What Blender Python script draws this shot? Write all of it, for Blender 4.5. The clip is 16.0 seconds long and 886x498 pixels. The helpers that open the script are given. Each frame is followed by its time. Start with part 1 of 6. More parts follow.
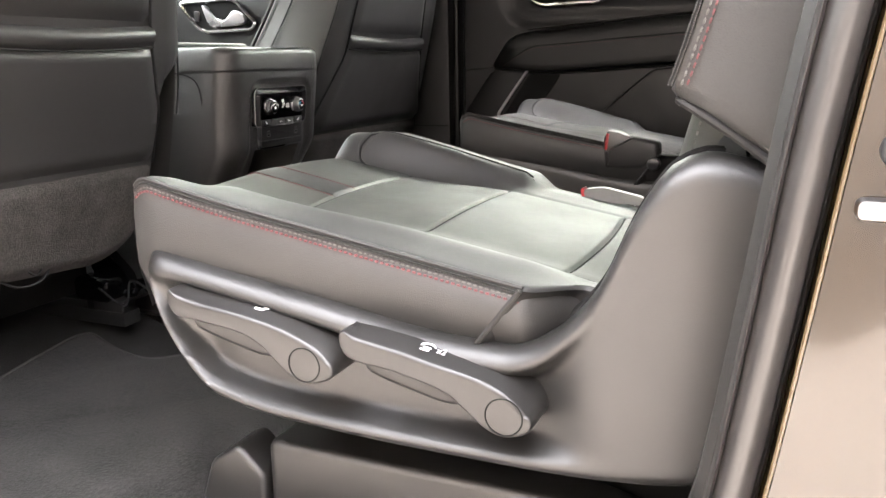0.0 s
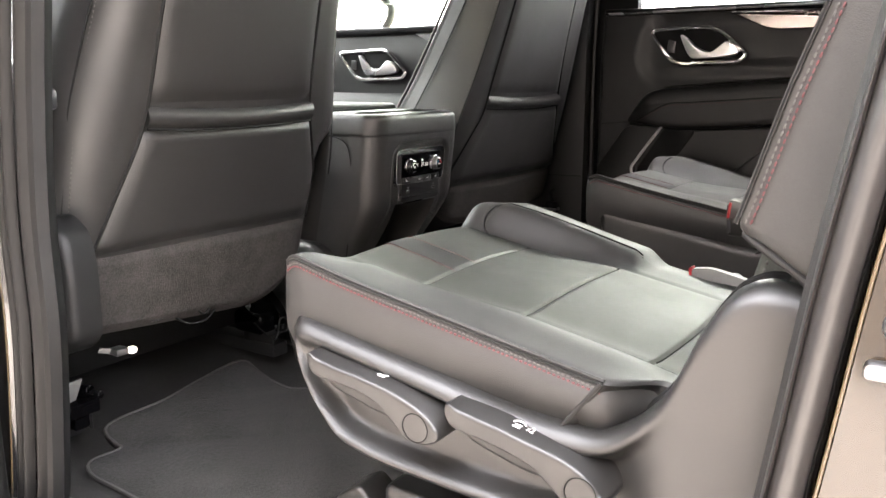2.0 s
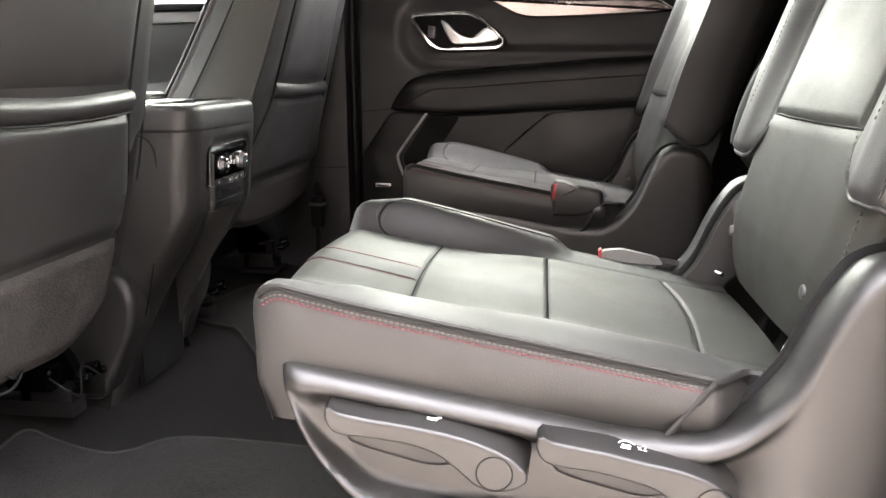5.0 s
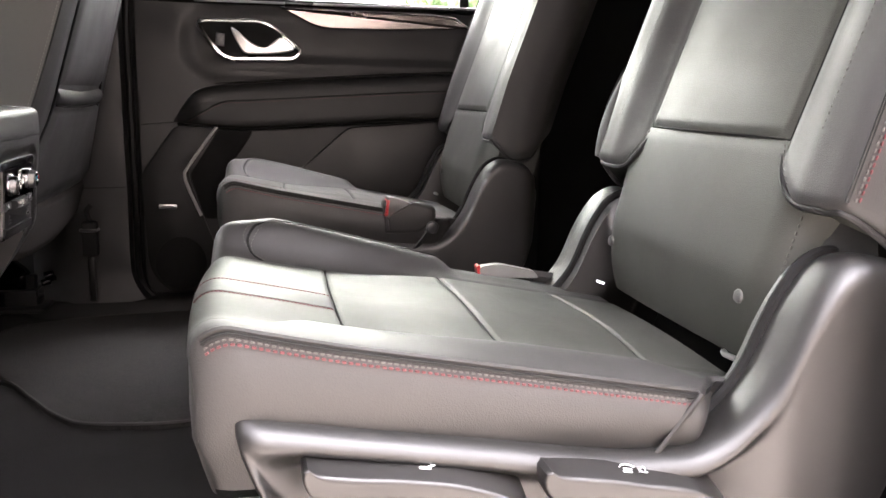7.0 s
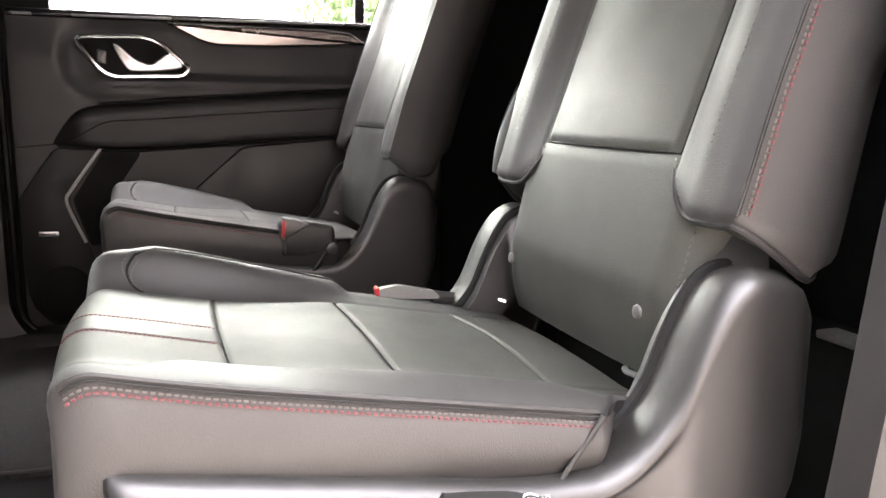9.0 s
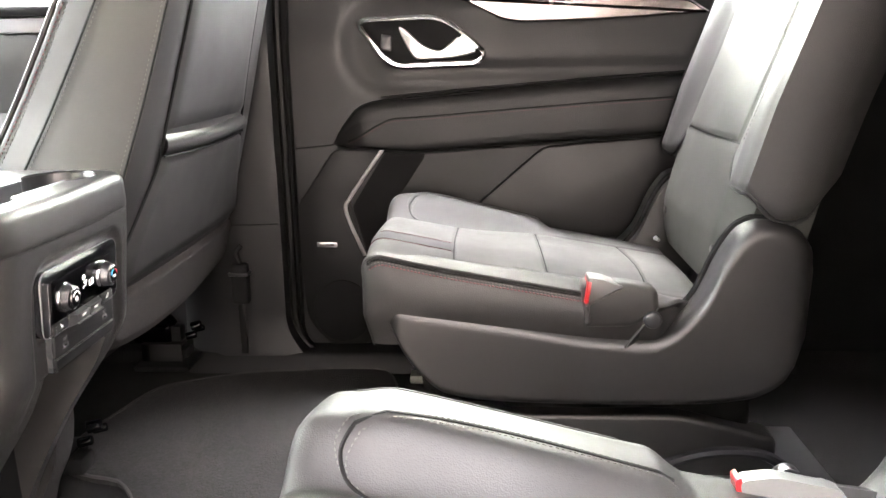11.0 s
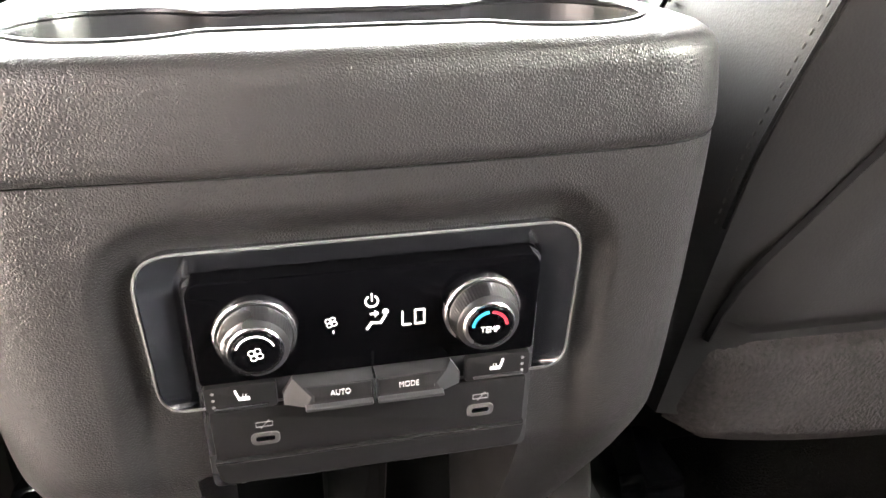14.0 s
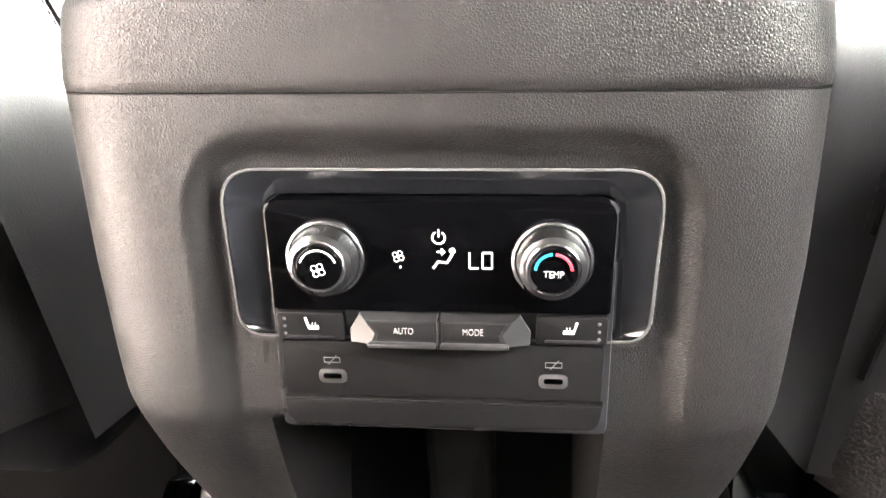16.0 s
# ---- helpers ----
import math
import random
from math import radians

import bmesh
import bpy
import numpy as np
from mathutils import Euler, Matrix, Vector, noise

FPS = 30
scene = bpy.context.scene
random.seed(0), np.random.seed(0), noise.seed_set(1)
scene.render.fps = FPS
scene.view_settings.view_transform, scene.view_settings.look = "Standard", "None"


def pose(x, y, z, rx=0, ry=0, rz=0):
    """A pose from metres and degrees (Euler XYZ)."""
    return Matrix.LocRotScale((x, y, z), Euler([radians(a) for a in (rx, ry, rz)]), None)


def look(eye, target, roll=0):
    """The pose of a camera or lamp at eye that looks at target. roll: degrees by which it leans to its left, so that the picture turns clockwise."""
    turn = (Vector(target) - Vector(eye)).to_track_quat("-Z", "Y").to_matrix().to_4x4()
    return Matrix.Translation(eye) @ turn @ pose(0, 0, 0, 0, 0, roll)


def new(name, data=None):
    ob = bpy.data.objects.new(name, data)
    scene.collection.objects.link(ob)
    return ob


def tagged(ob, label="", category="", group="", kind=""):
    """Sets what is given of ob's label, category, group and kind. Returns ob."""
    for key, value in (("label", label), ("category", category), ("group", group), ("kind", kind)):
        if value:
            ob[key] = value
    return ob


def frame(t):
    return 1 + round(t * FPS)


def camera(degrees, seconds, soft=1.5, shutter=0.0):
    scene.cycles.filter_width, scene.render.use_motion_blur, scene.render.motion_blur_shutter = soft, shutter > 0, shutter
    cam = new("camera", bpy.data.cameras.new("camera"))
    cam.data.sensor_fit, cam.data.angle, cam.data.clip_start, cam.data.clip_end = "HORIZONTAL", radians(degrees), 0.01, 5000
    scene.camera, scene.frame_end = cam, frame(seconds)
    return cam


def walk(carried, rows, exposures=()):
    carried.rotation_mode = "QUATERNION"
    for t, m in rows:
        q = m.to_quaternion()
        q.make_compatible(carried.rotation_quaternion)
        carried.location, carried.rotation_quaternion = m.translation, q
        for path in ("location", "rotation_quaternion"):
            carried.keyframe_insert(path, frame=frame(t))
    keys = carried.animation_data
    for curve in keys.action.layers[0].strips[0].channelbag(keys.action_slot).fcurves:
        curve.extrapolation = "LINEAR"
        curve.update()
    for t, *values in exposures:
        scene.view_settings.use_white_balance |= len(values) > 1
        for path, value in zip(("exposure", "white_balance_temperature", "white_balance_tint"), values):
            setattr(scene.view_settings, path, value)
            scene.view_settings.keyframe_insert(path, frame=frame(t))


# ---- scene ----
cam = camera(58.1, 16.0)
PATH = [
    (0, (-1.41, -0.999, 0.543), (0.379, -0.235, 0.077), -0.8),
    (0.5, (-1.433, -0.972, 0.561), (0.352, -0.174, 0.139), 0.1),
    (1, (-1.447, -1.009, 0.602), (0.268, -0.062, 0.199), 0.3),
    (1.5, (-1.458, -1.051, 0.622), (0.199, -0.004, 0.227), 0.0),
    (2, (-1.48, -1.079, 0.639), (0.151, 0.002, 0.224), 0.0),
    (2.5, (-1.49, -1.082, 0.645), (0.138, -0.002, 0.218), -0.1),
    (3, (-1.487, -1.049, 0.645), (0.174, -0.024, 0.207), -0.3),
    (3.5, (-1.495, -0.954, 0.645), (0.255, -0.091, 0.207), -0.4),
    (4, (-1.501, -0.817, 0.635), (0.358, -0.217, 0.204), -0.3),
    (4.2, (-1.502, -0.769, 0.629), (0.385, -0.268, 0.198), -0.2),
    (6.3, (-1.418, -0.509, 0.62), (0.534, -0.642, 0.204), 0.6),
    (6.5, (-1.409, -0.481, 0.614), (0.536, -0.712, 0.209), 0.9),
    (7, (-1.389, -0.426, 0.607), (0.526, -0.857, 0.223), 1.3),
    (7.5, (-1.376, -0.388, 0.605), (0.503, -0.976, 0.254), 2.0),
    (8, (-1.376, -0.376, 0.605), (0.477, -1.047, 0.258), 1.6),
    (8.2, (-1.374, -0.377, 0.605), (0.469, -1.068, 0.253), 1.2),
    (10.3, (-1.16, -0.588, 0.684), (0.784, -0.842, 0.285), -0.4),
    (10.5, (-1.061, -0.587, 0.705), (0.887, -0.718, 0.271), -0.3),
    (11, (-0.893, -0.51, 0.718), (1.045, -0.423, 0.232), -0.9),
    (11.5, (-0.708, -0.387, 0.744), (1.2, -0.179, 0.18), -2.0),
    (12, (-0.523, -0.314, 0.782), (1.33, 0.069, 0.133), -0.5),
    (12.5, (-0.367, -0.261, 0.757), (1.299, 0.411, -0.121), 0.6),
    (13, (-0.209, -0.238, 0.701), (1.158, 0.834, -0.29), 3.2),
    (13.3, (-0.135, -0.272, 0.681), (0.844, 1.206, -0.244), -1.6),
    (13.5, (-0.101, -0.301, 0.653), (0.725, 1.313, -0.192), -1.9),
    (14, (-0.034, -0.338, 0.618), (0.358, 1.445, -0.198), -0.1),
    (14.5, (0.018, -0.35, 0.583), (0.1, 1.516, -0.134), -0.0),
    (15, (0.037, -0.355, 0.565), (-0.026, 1.547, -0.048), 0.1),
    (15.5, (0.039, -0.361, 0.543), (-0.11, 1.563, 0.02), -0.5),
    (16, (0.034, -0.367, 0.538), (-0.154, 1.564, 0.054), -0.7),
]
walk(cam, [(t, look(eye, target, roll)) for t, eye, target, roll in PATH],
     exposures=[(0, 6.0, 6550, 14), (4.2, 5.9, 6550, 14), (6.3, 6.05, 6550, 20), (8.2, 6.1, 6550, 20), (10.3, 6.7, 6550, 16), (10.7, 7.1, 6550, 16), (11.0, 7.4, 6550, 16), (11.5, 7.6, 6600, 16), (12.2, 7.2, 6600, 16), (13, 6.75, 6700, 17), (13.5, 6.75, 6700, 17), (14, 7.8, 6700, 16), (14.5, 8.3, 6700, 16), (16, 8.15, 6700, 16)])

# ---- world, sun and exposure ----
world = bpy.data.worlds.new("world")
scene.world = world
world.use_nodes = True
wn, wl = world.node_tree.nodes, world.node_tree.links
sky = wn.new("ShaderNodeTexSky")
sky.sky_type, sky.sun_disc = "NISHITA", False
sky.sun_elevation, sky.sun_rotation = radians(66), radians(105)
sky.air_density, sky.dust_density, sky.ozone_density = 1.0, 4.0, 1.0
pale = wn.new("ShaderNodeHueSaturation")      # thin cloud over the whole sky
pale.inputs["Saturation"].default_value = 0.10
wl.new(sky.outputs[0], pale.inputs["Color"])
wl.new(pale.outputs[0], wn["Background"].inputs[0])
wn["Background"].inputs[1].default_value = 0.15

sun_data = bpy.data.lights.new("sun", "SUN")
sun_data.energy, sun_data.angle, sun_data.color = 0.1, radians(40), (1.0, 0.97, 0.92)
sun = new("sun", sun_data)
sun.matrix_world = look((3.93, -1.05, 9.14), (0, 0, 0))


# ---- materials ----
def material(name, color, rough=0.5, metal=0.0, grain=0.0, scale=400.0, vary=0.15, stain=6.0, spec=0.5, kind="noise", coat=0.0, sheen=0.0):
    """A surface with a base colour that varies at two scales, and fine relief of the given depth in millimetres."""
    m = bpy.data.materials.new(name)
    m.use_nodes = True
    n, l = m.node_tree.nodes, m.node_tree.links
    b = n["Principled BSDF"]
    b.inputs["Roughness"].default_value, b.inputs["Metallic"].default_value = rough, metal
    b.inputs["Specular IOR Level"].default_value = spec
    b.inputs["Coat Weight"].default_value, b.inputs["Coat Roughness"].default_value = coat, 0.06
    b.inputs["Sheen Weight"].default_value, b.inputs["Sheen Roughness"].default_value = sheen, 0.45
    tc = n.new("ShaderNodeTexCoord")
    big = n.new("ShaderNodeTexNoise")
    big.inputs["Scale"].default_value, big.inputs["Detail"].default_value = stain, 5
    fine = n.new("ShaderNodeTexNoise")
    fine.inputs["Scale"].default_value, fine.inputs["Detail"].default_value = scale * 0.6, 3
    for t in (big, fine):
        l.new(tc.outputs["Object"], t.inputs["Vector"])
    both = n.new("ShaderNodeMath")
    both.operation = "ADD"
    l.new(big.outputs["Fac"], both.inputs[0])
    l.new(fine.outputs["Fac"], both.inputs[1])
    mr = n.new("ShaderNodeMapRange")
    mr.inputs["From Min"].default_value, mr.inputs["From Max"].default_value = 0.6, 1.4
    mr.inputs["To Min"].default_value, mr.inputs["To Max"].default_value = 1 - vary, 1 + vary
    l.new(both.outputs[0], mr.inputs["Value"])
    mix = n.new("ShaderNodeVectorMath")
    mix.operation = "SCALE"
    mix.inputs[0].default_value = color[:3]
    l.new(mr.outputs[0], mix.inputs["Scale"])
    l.new(mix.outputs[0], b.inputs["Base Color"])
    rr = n.new("ShaderNodeMapRange")
    rr.inputs["From Min"].default_value, rr.inputs["From Max"].default_value = 0.3, 0.7
    rr.inputs["To Min"].default_value, rr.inputs["To Max"].default_value = rough * 0.82, min(1, rough * 1.2)
    l.new(big.outputs["Fac"], rr.inputs["Value"])
    l.new(rr.outputs[0], b.inputs["Roughness"])
    if grain:
        if kind == "leather":
            t = n.new("ShaderNodeTexVoronoi")
            t.feature = "SMOOTH_F1"
            t.inputs["Scale"].default_value, t.inputs["Smoothness"].default_value = scale, 0.35
            out = t.outputs["Distance"]
        elif kind == "pebble":
            t = n.new("ShaderNodeTexVoronoi")
            t.feature = "DISTANCE_TO_EDGE"
            t.inputs["Scale"].default_value = scale
            pr = n.new("ShaderNodeMapRange")
            pr.interpolation_type = "SMOOTHSTEP"
            pr.inputs["From Max"].default_value = 0.32
            l.new(t.outputs["Distance"], pr.inputs["Value"])
            out = pr.outputs[0]
        else:
            t = n.new("ShaderNodeTexNoise")
            t.inputs["Scale"].default_value, t.inputs["Detail"].default_value = scale, 4
            out = t.outputs["Fac"]
        l.new(tc.outputs["Object"], t.inputs["Vector"])
        bump = n.new("ShaderNodeBump")
        bump.inputs["Strength"].default_value, bump.inputs["Distance"].default_value = 1.0, grain / 1000
        l.new(out, bump.inputs["Height"])
        l.new(bump.outputs[0], b.inputs["Normal"])
    return m


def glow(name, color, strength):
    m = bpy.data.materials.new(name)
    m.use_nodes = True
    b = m.node_tree.nodes["Principled BSDF"]
    b.inputs["Base Color"].default_value = (*color, 1)
    b.inputs["Emission Color"].default_value, b.inputs["Emission Strength"].default_value = (*color, 1), strength
    return m


def clear_glass(name, tint, rough=0.0):
    m = bpy.data.materials.new(name)
    m.use_nodes = True
    n, l = m.node_tree.nodes, m.node_tree.links
    n.remove(n["Principled BSDF"])
    tr, gl, mx, fr = (n.new(k) for k in ("ShaderNodeBsdfTransparent", "ShaderNodeBsdfGlossy", "ShaderNodeMixShader", "ShaderNodeFresnel"))
    tr.inputs[0].default_value, gl.inputs["Roughness"].default_value = (*tint, 1), rough
    l.new(fr.outputs[0], mx.inputs[0])
    l.new(tr.outputs[0], mx.inputs[1])
    l.new(gl.outputs[0], mx.inputs[2])
    l.new(mx.outputs[0], n["Material Output"].inputs[0])
    return m


LEATHER = material("black_leather", (0.0150, 0.0143, 0.0135), 0.58, grain=0.16, scale=700, vary=0.14, spec=0.48, kind="leather")
LEATHER_TOP = material("black_perforated_leather", (0.0168, 0.0178, 0.0137), 0.57, grain=0.16, scale=800, vary=0.14, spec=0.45, kind="leather")
VINYL = material("black_vinyl", (0.0145, 0.0138, 0.0130), 0.46, grain=0.09, scale=700, vary=0.10, spec=0.45, kind="leather")
CARPET = material("black_carpet", (0.0090, 0.0086, 0.0083), 0.95, grain=2.2, scale=420, vary=0.45, stain=9, spec=0.1, sheen=0.018)
FELT = material("charcoal_felt", (0.030, 0.0275, 0.026), 0.95, grain=1.6, scale=420, vary=0.55, stain=30, spec=0.1)
MAT_PILE = material("black_mat_pile", (0.0170, 0.0162, 0.0157), 0.95, grain=2.8, scale=330, vary=0.85, stain=14, spec=0.1, sheen=0.030)
BINDING = material("dark_grey_binding", (0.020, 0.019, 0.018), 0.8, grain=0.6, scale=700)
PLASTIC = material("black_grained_plastic", (0.0100, 0.0095, 0.0090), 0.38, grain=0.07, scale=1000, vary=0.10, spec=0.62, kind="pebble")
CONSOLE_SKIN = material("black_console_skin", (0.0140, 0.0132, 0.0124), 0.36, grain=0.15, scale=720, vary=0.10, spec=0.55, kind="pebble")
DOOR_SKIN = material("black_door_skin", (0.0060, 0.0060, 0.0060), 0.46, grain=0.22, scale=520, vary=0.10, spec=0.34, kind="leather")
LEVER = material("black_satin_plastic", (0.0092, 0.0087, 0.0083), 0.40, grain=0.05, scale=900, vary=0.06, spec=0.52)
GLOSS = material("piano_black", (0.0012, 0.0012, 0.0014), 0.12, vary=0.05, spec=0.1)
SATIN_BLACK = material("satin_black", (0.018, 0.018, 0.019), 0.30, vary=0.08)
# matt black parts; also the colour of shade drawn into gaps and recesses
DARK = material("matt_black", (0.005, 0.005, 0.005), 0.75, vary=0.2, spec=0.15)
RUBBER = material("black_rubber", (0.0034, 0.0033, 0.0032), 0.40, grain=0.05, scale=600, vary=0.12, spec=0.16)
SEAL = material("grey_black_seal", (0.016, 0.0145, 0.0140), 0.40, grain=0.04, scale=500, vary=0.08)
CHROME = material("chrome", (0.82, 0.82, 0.82), 0.12, metal=1.0, vary=0.04)
SATIN = material("satin_silver", (0.50, 0.50, 0.50), 0.28, metal=1.0, grain=0.02, scale=900, vary=0.06)
DARK_METAL = material("dark_satin_metal", (0.03, 0.03, 0.032), 0.3, metal=0.6, vary=0.12, stain=40)
BEZEL = material("blue_black_bezel", (0.0110, 0.0115, 0.0130), 0.17, vary=0.03, stain=30, spec=0.9)
POD_SKIN = material("smooth_black_pod", (0.0036, 0.0036, 0.0036), 0.5, grain=0.05, scale=700, vary=0.1, spec=0.25)
KEY_METAL = material("grey_key_metal", (0.022, 0.022, 0.022), 0.45, vary=0.08)
BRONZE = material("brushed_bronze", (0.40, 0.35, 0.33), 0.24, metal=1.0, grain=0.03, scale=800, vary=0.10)
KNOB_METAL = material("knob_metal", (0.22, 0.22, 0.22), 0.30, metal=1.0, grain=0.02, scale=900, vary=0.08)
PALE_SHINE = material("pale_satin_shine", (0.34, 0.34, 0.33), 0.35, vary=0.05)
STEEL = material("dull_steel", (0.35, 0.35, 0.34), 0.42, metal=1.0, grain=0.06, scale=300, vary=0.25, stain=30)
# black paint; its tan base stands in for reflected tan surroundings
PAINT = material("gloss_black_body_paint", (0.0125, 0.0078, 0.0034), 0.16, vary=0.08, spec=0.4, coat=0.5)
# tan of the cords that stand in for reflections on the paint's edges
EDGE_GLINT = material("tan_edge_glint", (0.055, 0.038, 0.019), 0.3, vary=0.1)
BLACK_PAINT = material("black_car_paint", (0.006, 0.006, 0.007), 0.2, vary=0.05, coat=1.0)
PIPING = material("soft_piping", (0.014, 0.0135, 0.0127), 0.6, vary=0.08, spec=0.3)
# inlay band leather; also a darker copy for leather in shaded folds
INLAY_SHADED = material("inlay_and_shaded_leather", (0.0055, 0.0052, 0.0050), 0.55, grain=0.08, scale=900, vary=0.10, spec=0.35, kind="leather")
THREAD_RED = material("red_thread", (0.068, 0.0125, 0.015), 0.7, vary=0.25, stain=200)
THREAD_GREY = material("grey_thread", (0.050, 0.047, 0.044), 0.7, vary=0.25, stain=200)
THREAD_DARK = material("dark_grey_thread", (0.05, 0.047, 0.044), 0.7, vary=0.2, stain=200)
WHITE_PRINT = material("white_print", (0.8, 0.8, 0.8), 0.5, vary=0.03)
PORT_PLASTIC = material("matt_black_plastic", (0.0062, 0.0060, 0.0059), 0.5, grain=0.05, scale=900, vary=0.06, spec=0.22)
GREY_PRINT = material("grey_print", (0.12, 0.12, 0.12), 0.5, vary=0.03)
RED_PLASTIC = material("red_plastic", (0.30, 0.012, 0.015), 0.35, vary=0.05)
PALE_PLASTIC = material("pale_grey_plastic", (0.11, 0.11, 0.105), 0.4, vary=0.08)
GREY_PLASTIC = material("grey_plastic", (0.05, 0.049, 0.047), 0.4, vary=0.08)
HEADLINER = material("grey_headliner", (0.06, 0.059, 0.058), 0.95, grain=0.5, scale=600, vary=0.06)
CONCRETE = material("pale_concrete", (0.285, 0.252, 0.217), 0.85, grain=3, scale=40, vary=0.15, stain=0.8)
STUCCO = material("tan_stucco", (0.150, 0.132, 0.116), 0.9, grain=4, scale=30, vary=0.12, stain=0.7)
LEAF = material("green_leaf", (0.06, 0.10, 0.035), 0.6, vary=0.3, stain=2)
BARK = material("brown_bark", (0.10, 0.075, 0.055), 0.9, grain=8, scale=14, vary=0.3)
LIT_WHITE = glow("lit_white_symbol", (0.95, 0.95, 0.90), 0.006)
LIT_BLUE = glow("lit_blue_arc", (0.015, 0.27, 0.45), 0.0038)
LIT_RED = glow("lit_red_arc", (0.60, 0.04, 0.06), 0.0038)
LAMP = glow("lit_lamp", (1.0, 0.93, 0.70), 0.12)
GLASS = clear_glass("tinted_glass", (0.89, 0.925, 0.85))
PRIVACY = clear_glass("privacy_glass", (0.90, 0.925, 0.86))


# ---- building helpers ----
def thing(name, at, label, category, group="", kind=""):
    ob = new(name)
    ob.location = at
    ob.empty_display_size = 0.05
    return tagged(ob, label, category, group, kind)


def part(name, bm, mat, parent=None, label="", sharp=0.7, recalc=True):
    """Links a bmesh, made in world places, as one mesh object under a thing or a part."""
    if recalc:
        bmesh.ops.recalc_face_normals(bm, faces=bm.faces)
    for f in bm.faces:
        f.smooth = True
    for e in bm.edges:
        if len(e.link_faces) == 2 and e.calc_face_angle(0) > sharp:
            e.smooth = False
    me = bpy.data.meshes.new(name)
    bm.to_mesh(me)
    bm.free()
    me.materials.append(mat)
    ob = new(name, me)
    if parent is not None:
        top, off = parent, Vector((0, 0, 0))
        while top is not None:
            off += top.location
            top = top.parent
        ob.parent = parent
        me.transform(Matrix.Translation(-off))
    if label:
        ob["label"] = label
    return ob


def solo(name, bm, mat, label, category, group="", kind="", sharp=0.7):
    return tagged(part(name, bm, mat, None, sharp=sharp), label, category, group, kind)


def curve(pts):
    """A smooth function through (a, b) pairs: monotone cubic."""
    a = np.array([p[0] for p in pts], float)
    b = np.array([p[1] for p in pts], float)
    if a[0] > a[-1]:
        a, b = a[::-1], b[::-1]
    h, d = np.diff(a), np.diff(b) / np.diff(a)
    m = np.zeros(len(a))
    m[0], m[-1] = d[0], d[-1]
    for i in range(1, len(a) - 1):
        if d[i - 1] * d[i] > 0:
            w1, w2 = 2 * h[i] + h[i - 1], h[i] + 2 * h[i - 1]
            m[i] = (w1 + w2) / (w1 / d[i - 1] + w2 / d[i])

    def f(t):
        t = min(max(t, a[0]), a[-1])
        i = min(int(np.searchsorted(a, t, "right")) - 1, len(h) - 1)
        s = (t - a[i]) / h[i]
        return float((1 + 2 * s) * (1 - s) ** 2 * b[i] + s * (1 - s) ** 2 * h[i] * m[i] + s * s * (3 - 2 * s) * b[i + 1] + s * s * (s - 1) * h[i] * m[i + 1])
    return f


def step(a, b, x):
    t = min(max((x - a) / (b - a), 0), 1)
    return t * t * (3 - 2 * t)


def grid(rows, closed=False, caps=False):
    """A sheet through rows of points."""
    bm = bmesh.new()
    vs = [[bm.verts.new(p) for p in r] for r in rows]
    n = len(rows[0])
    for i in range(len(vs) - 1):
        for j in range(n if closed else n - 1):
            k = (j + 1) % n
            bm.faces.new((vs[i][j], vs[i][k], vs[i + 1][k], vs[i + 1][j]))
    if caps:
        bm.faces.new(vs[0])
        bm.faces.new(vs[-1])
    return bm


def box(lo, hi, bevel=0.004, seg=2):
    bm = bmesh.new()
    bmesh.ops.create_cube(bm, size=1)
    for v in bm.verts:
        v.co = Vector([lo[i] if v.co[i] < 0 else hi[i] for i in range(3)])
    if bevel:
        bmesh.ops.bevel(bm, geom=bm.edges[:], offset=bevel, segments=seg, affect="EDGES", profile=0.5)
    return bm


def joined(*bms):
    out = bmesh.new()
    for b in bms:
        me = bpy.data.meshes.new("tmp")
        b.to_mesh(me)
        b.free()
        out.from_mesh(me)
        bpy.data.meshes.remove(me)
    return out


def moved(bm, m):
    bmesh.ops.transform(bm, matrix=m, verts=bm.verts)
    return bm


def smooth_loop(pts, n=6, closed=True):
    """Catmull-Rom points through a loop of tuples."""
    out, k = [], len(pts)
    P = [Vector(p) for p in pts]
    for i in range(k if closed else k - 1):
        if closed:
            a, b, c, d = P[i - 1], P[i], P[(i + 1) % k], P[(i + 2) % k]
        else:
            a, b, c, d = P[max(i - 1, 0)], P[i], P[i + 1], P[min(i + 2, k - 1)]
        for j in range(n):
            t = j / n
            out.append(0.5 * (2 * b + (c - a) * t + (2 * a - 5 * b + 4 * c - d) * t * t + (3 * b - a - 3 * c + d) * t ** 3))
    if not closed:
        out.append(P[-1])
    return out


def round_poly(pts, r, n=4):
    """A polygon of 2D points with rounded corners."""
    out, k = [], len(pts)
    P = [Vector(p[:2]) for p in pts]
    for i in range(k):
        rr = pts[i][2] if len(pts[i]) > 2 else r
        a, b, c = P[i - 1], P[i], P[(i + 1) % k]
        u, w = (a - b), (c - b)
        d = min(rr, u.length * 0.45, w.length * 0.45)
        s, e = b + u.normalized() * d, b + w.normalized() * d
        for j in range(n + 1):
            t = j / n
            out.append((1 - t) ** 2 * s + 2 * t * (1 - t) * b + t * t * e)
    return out


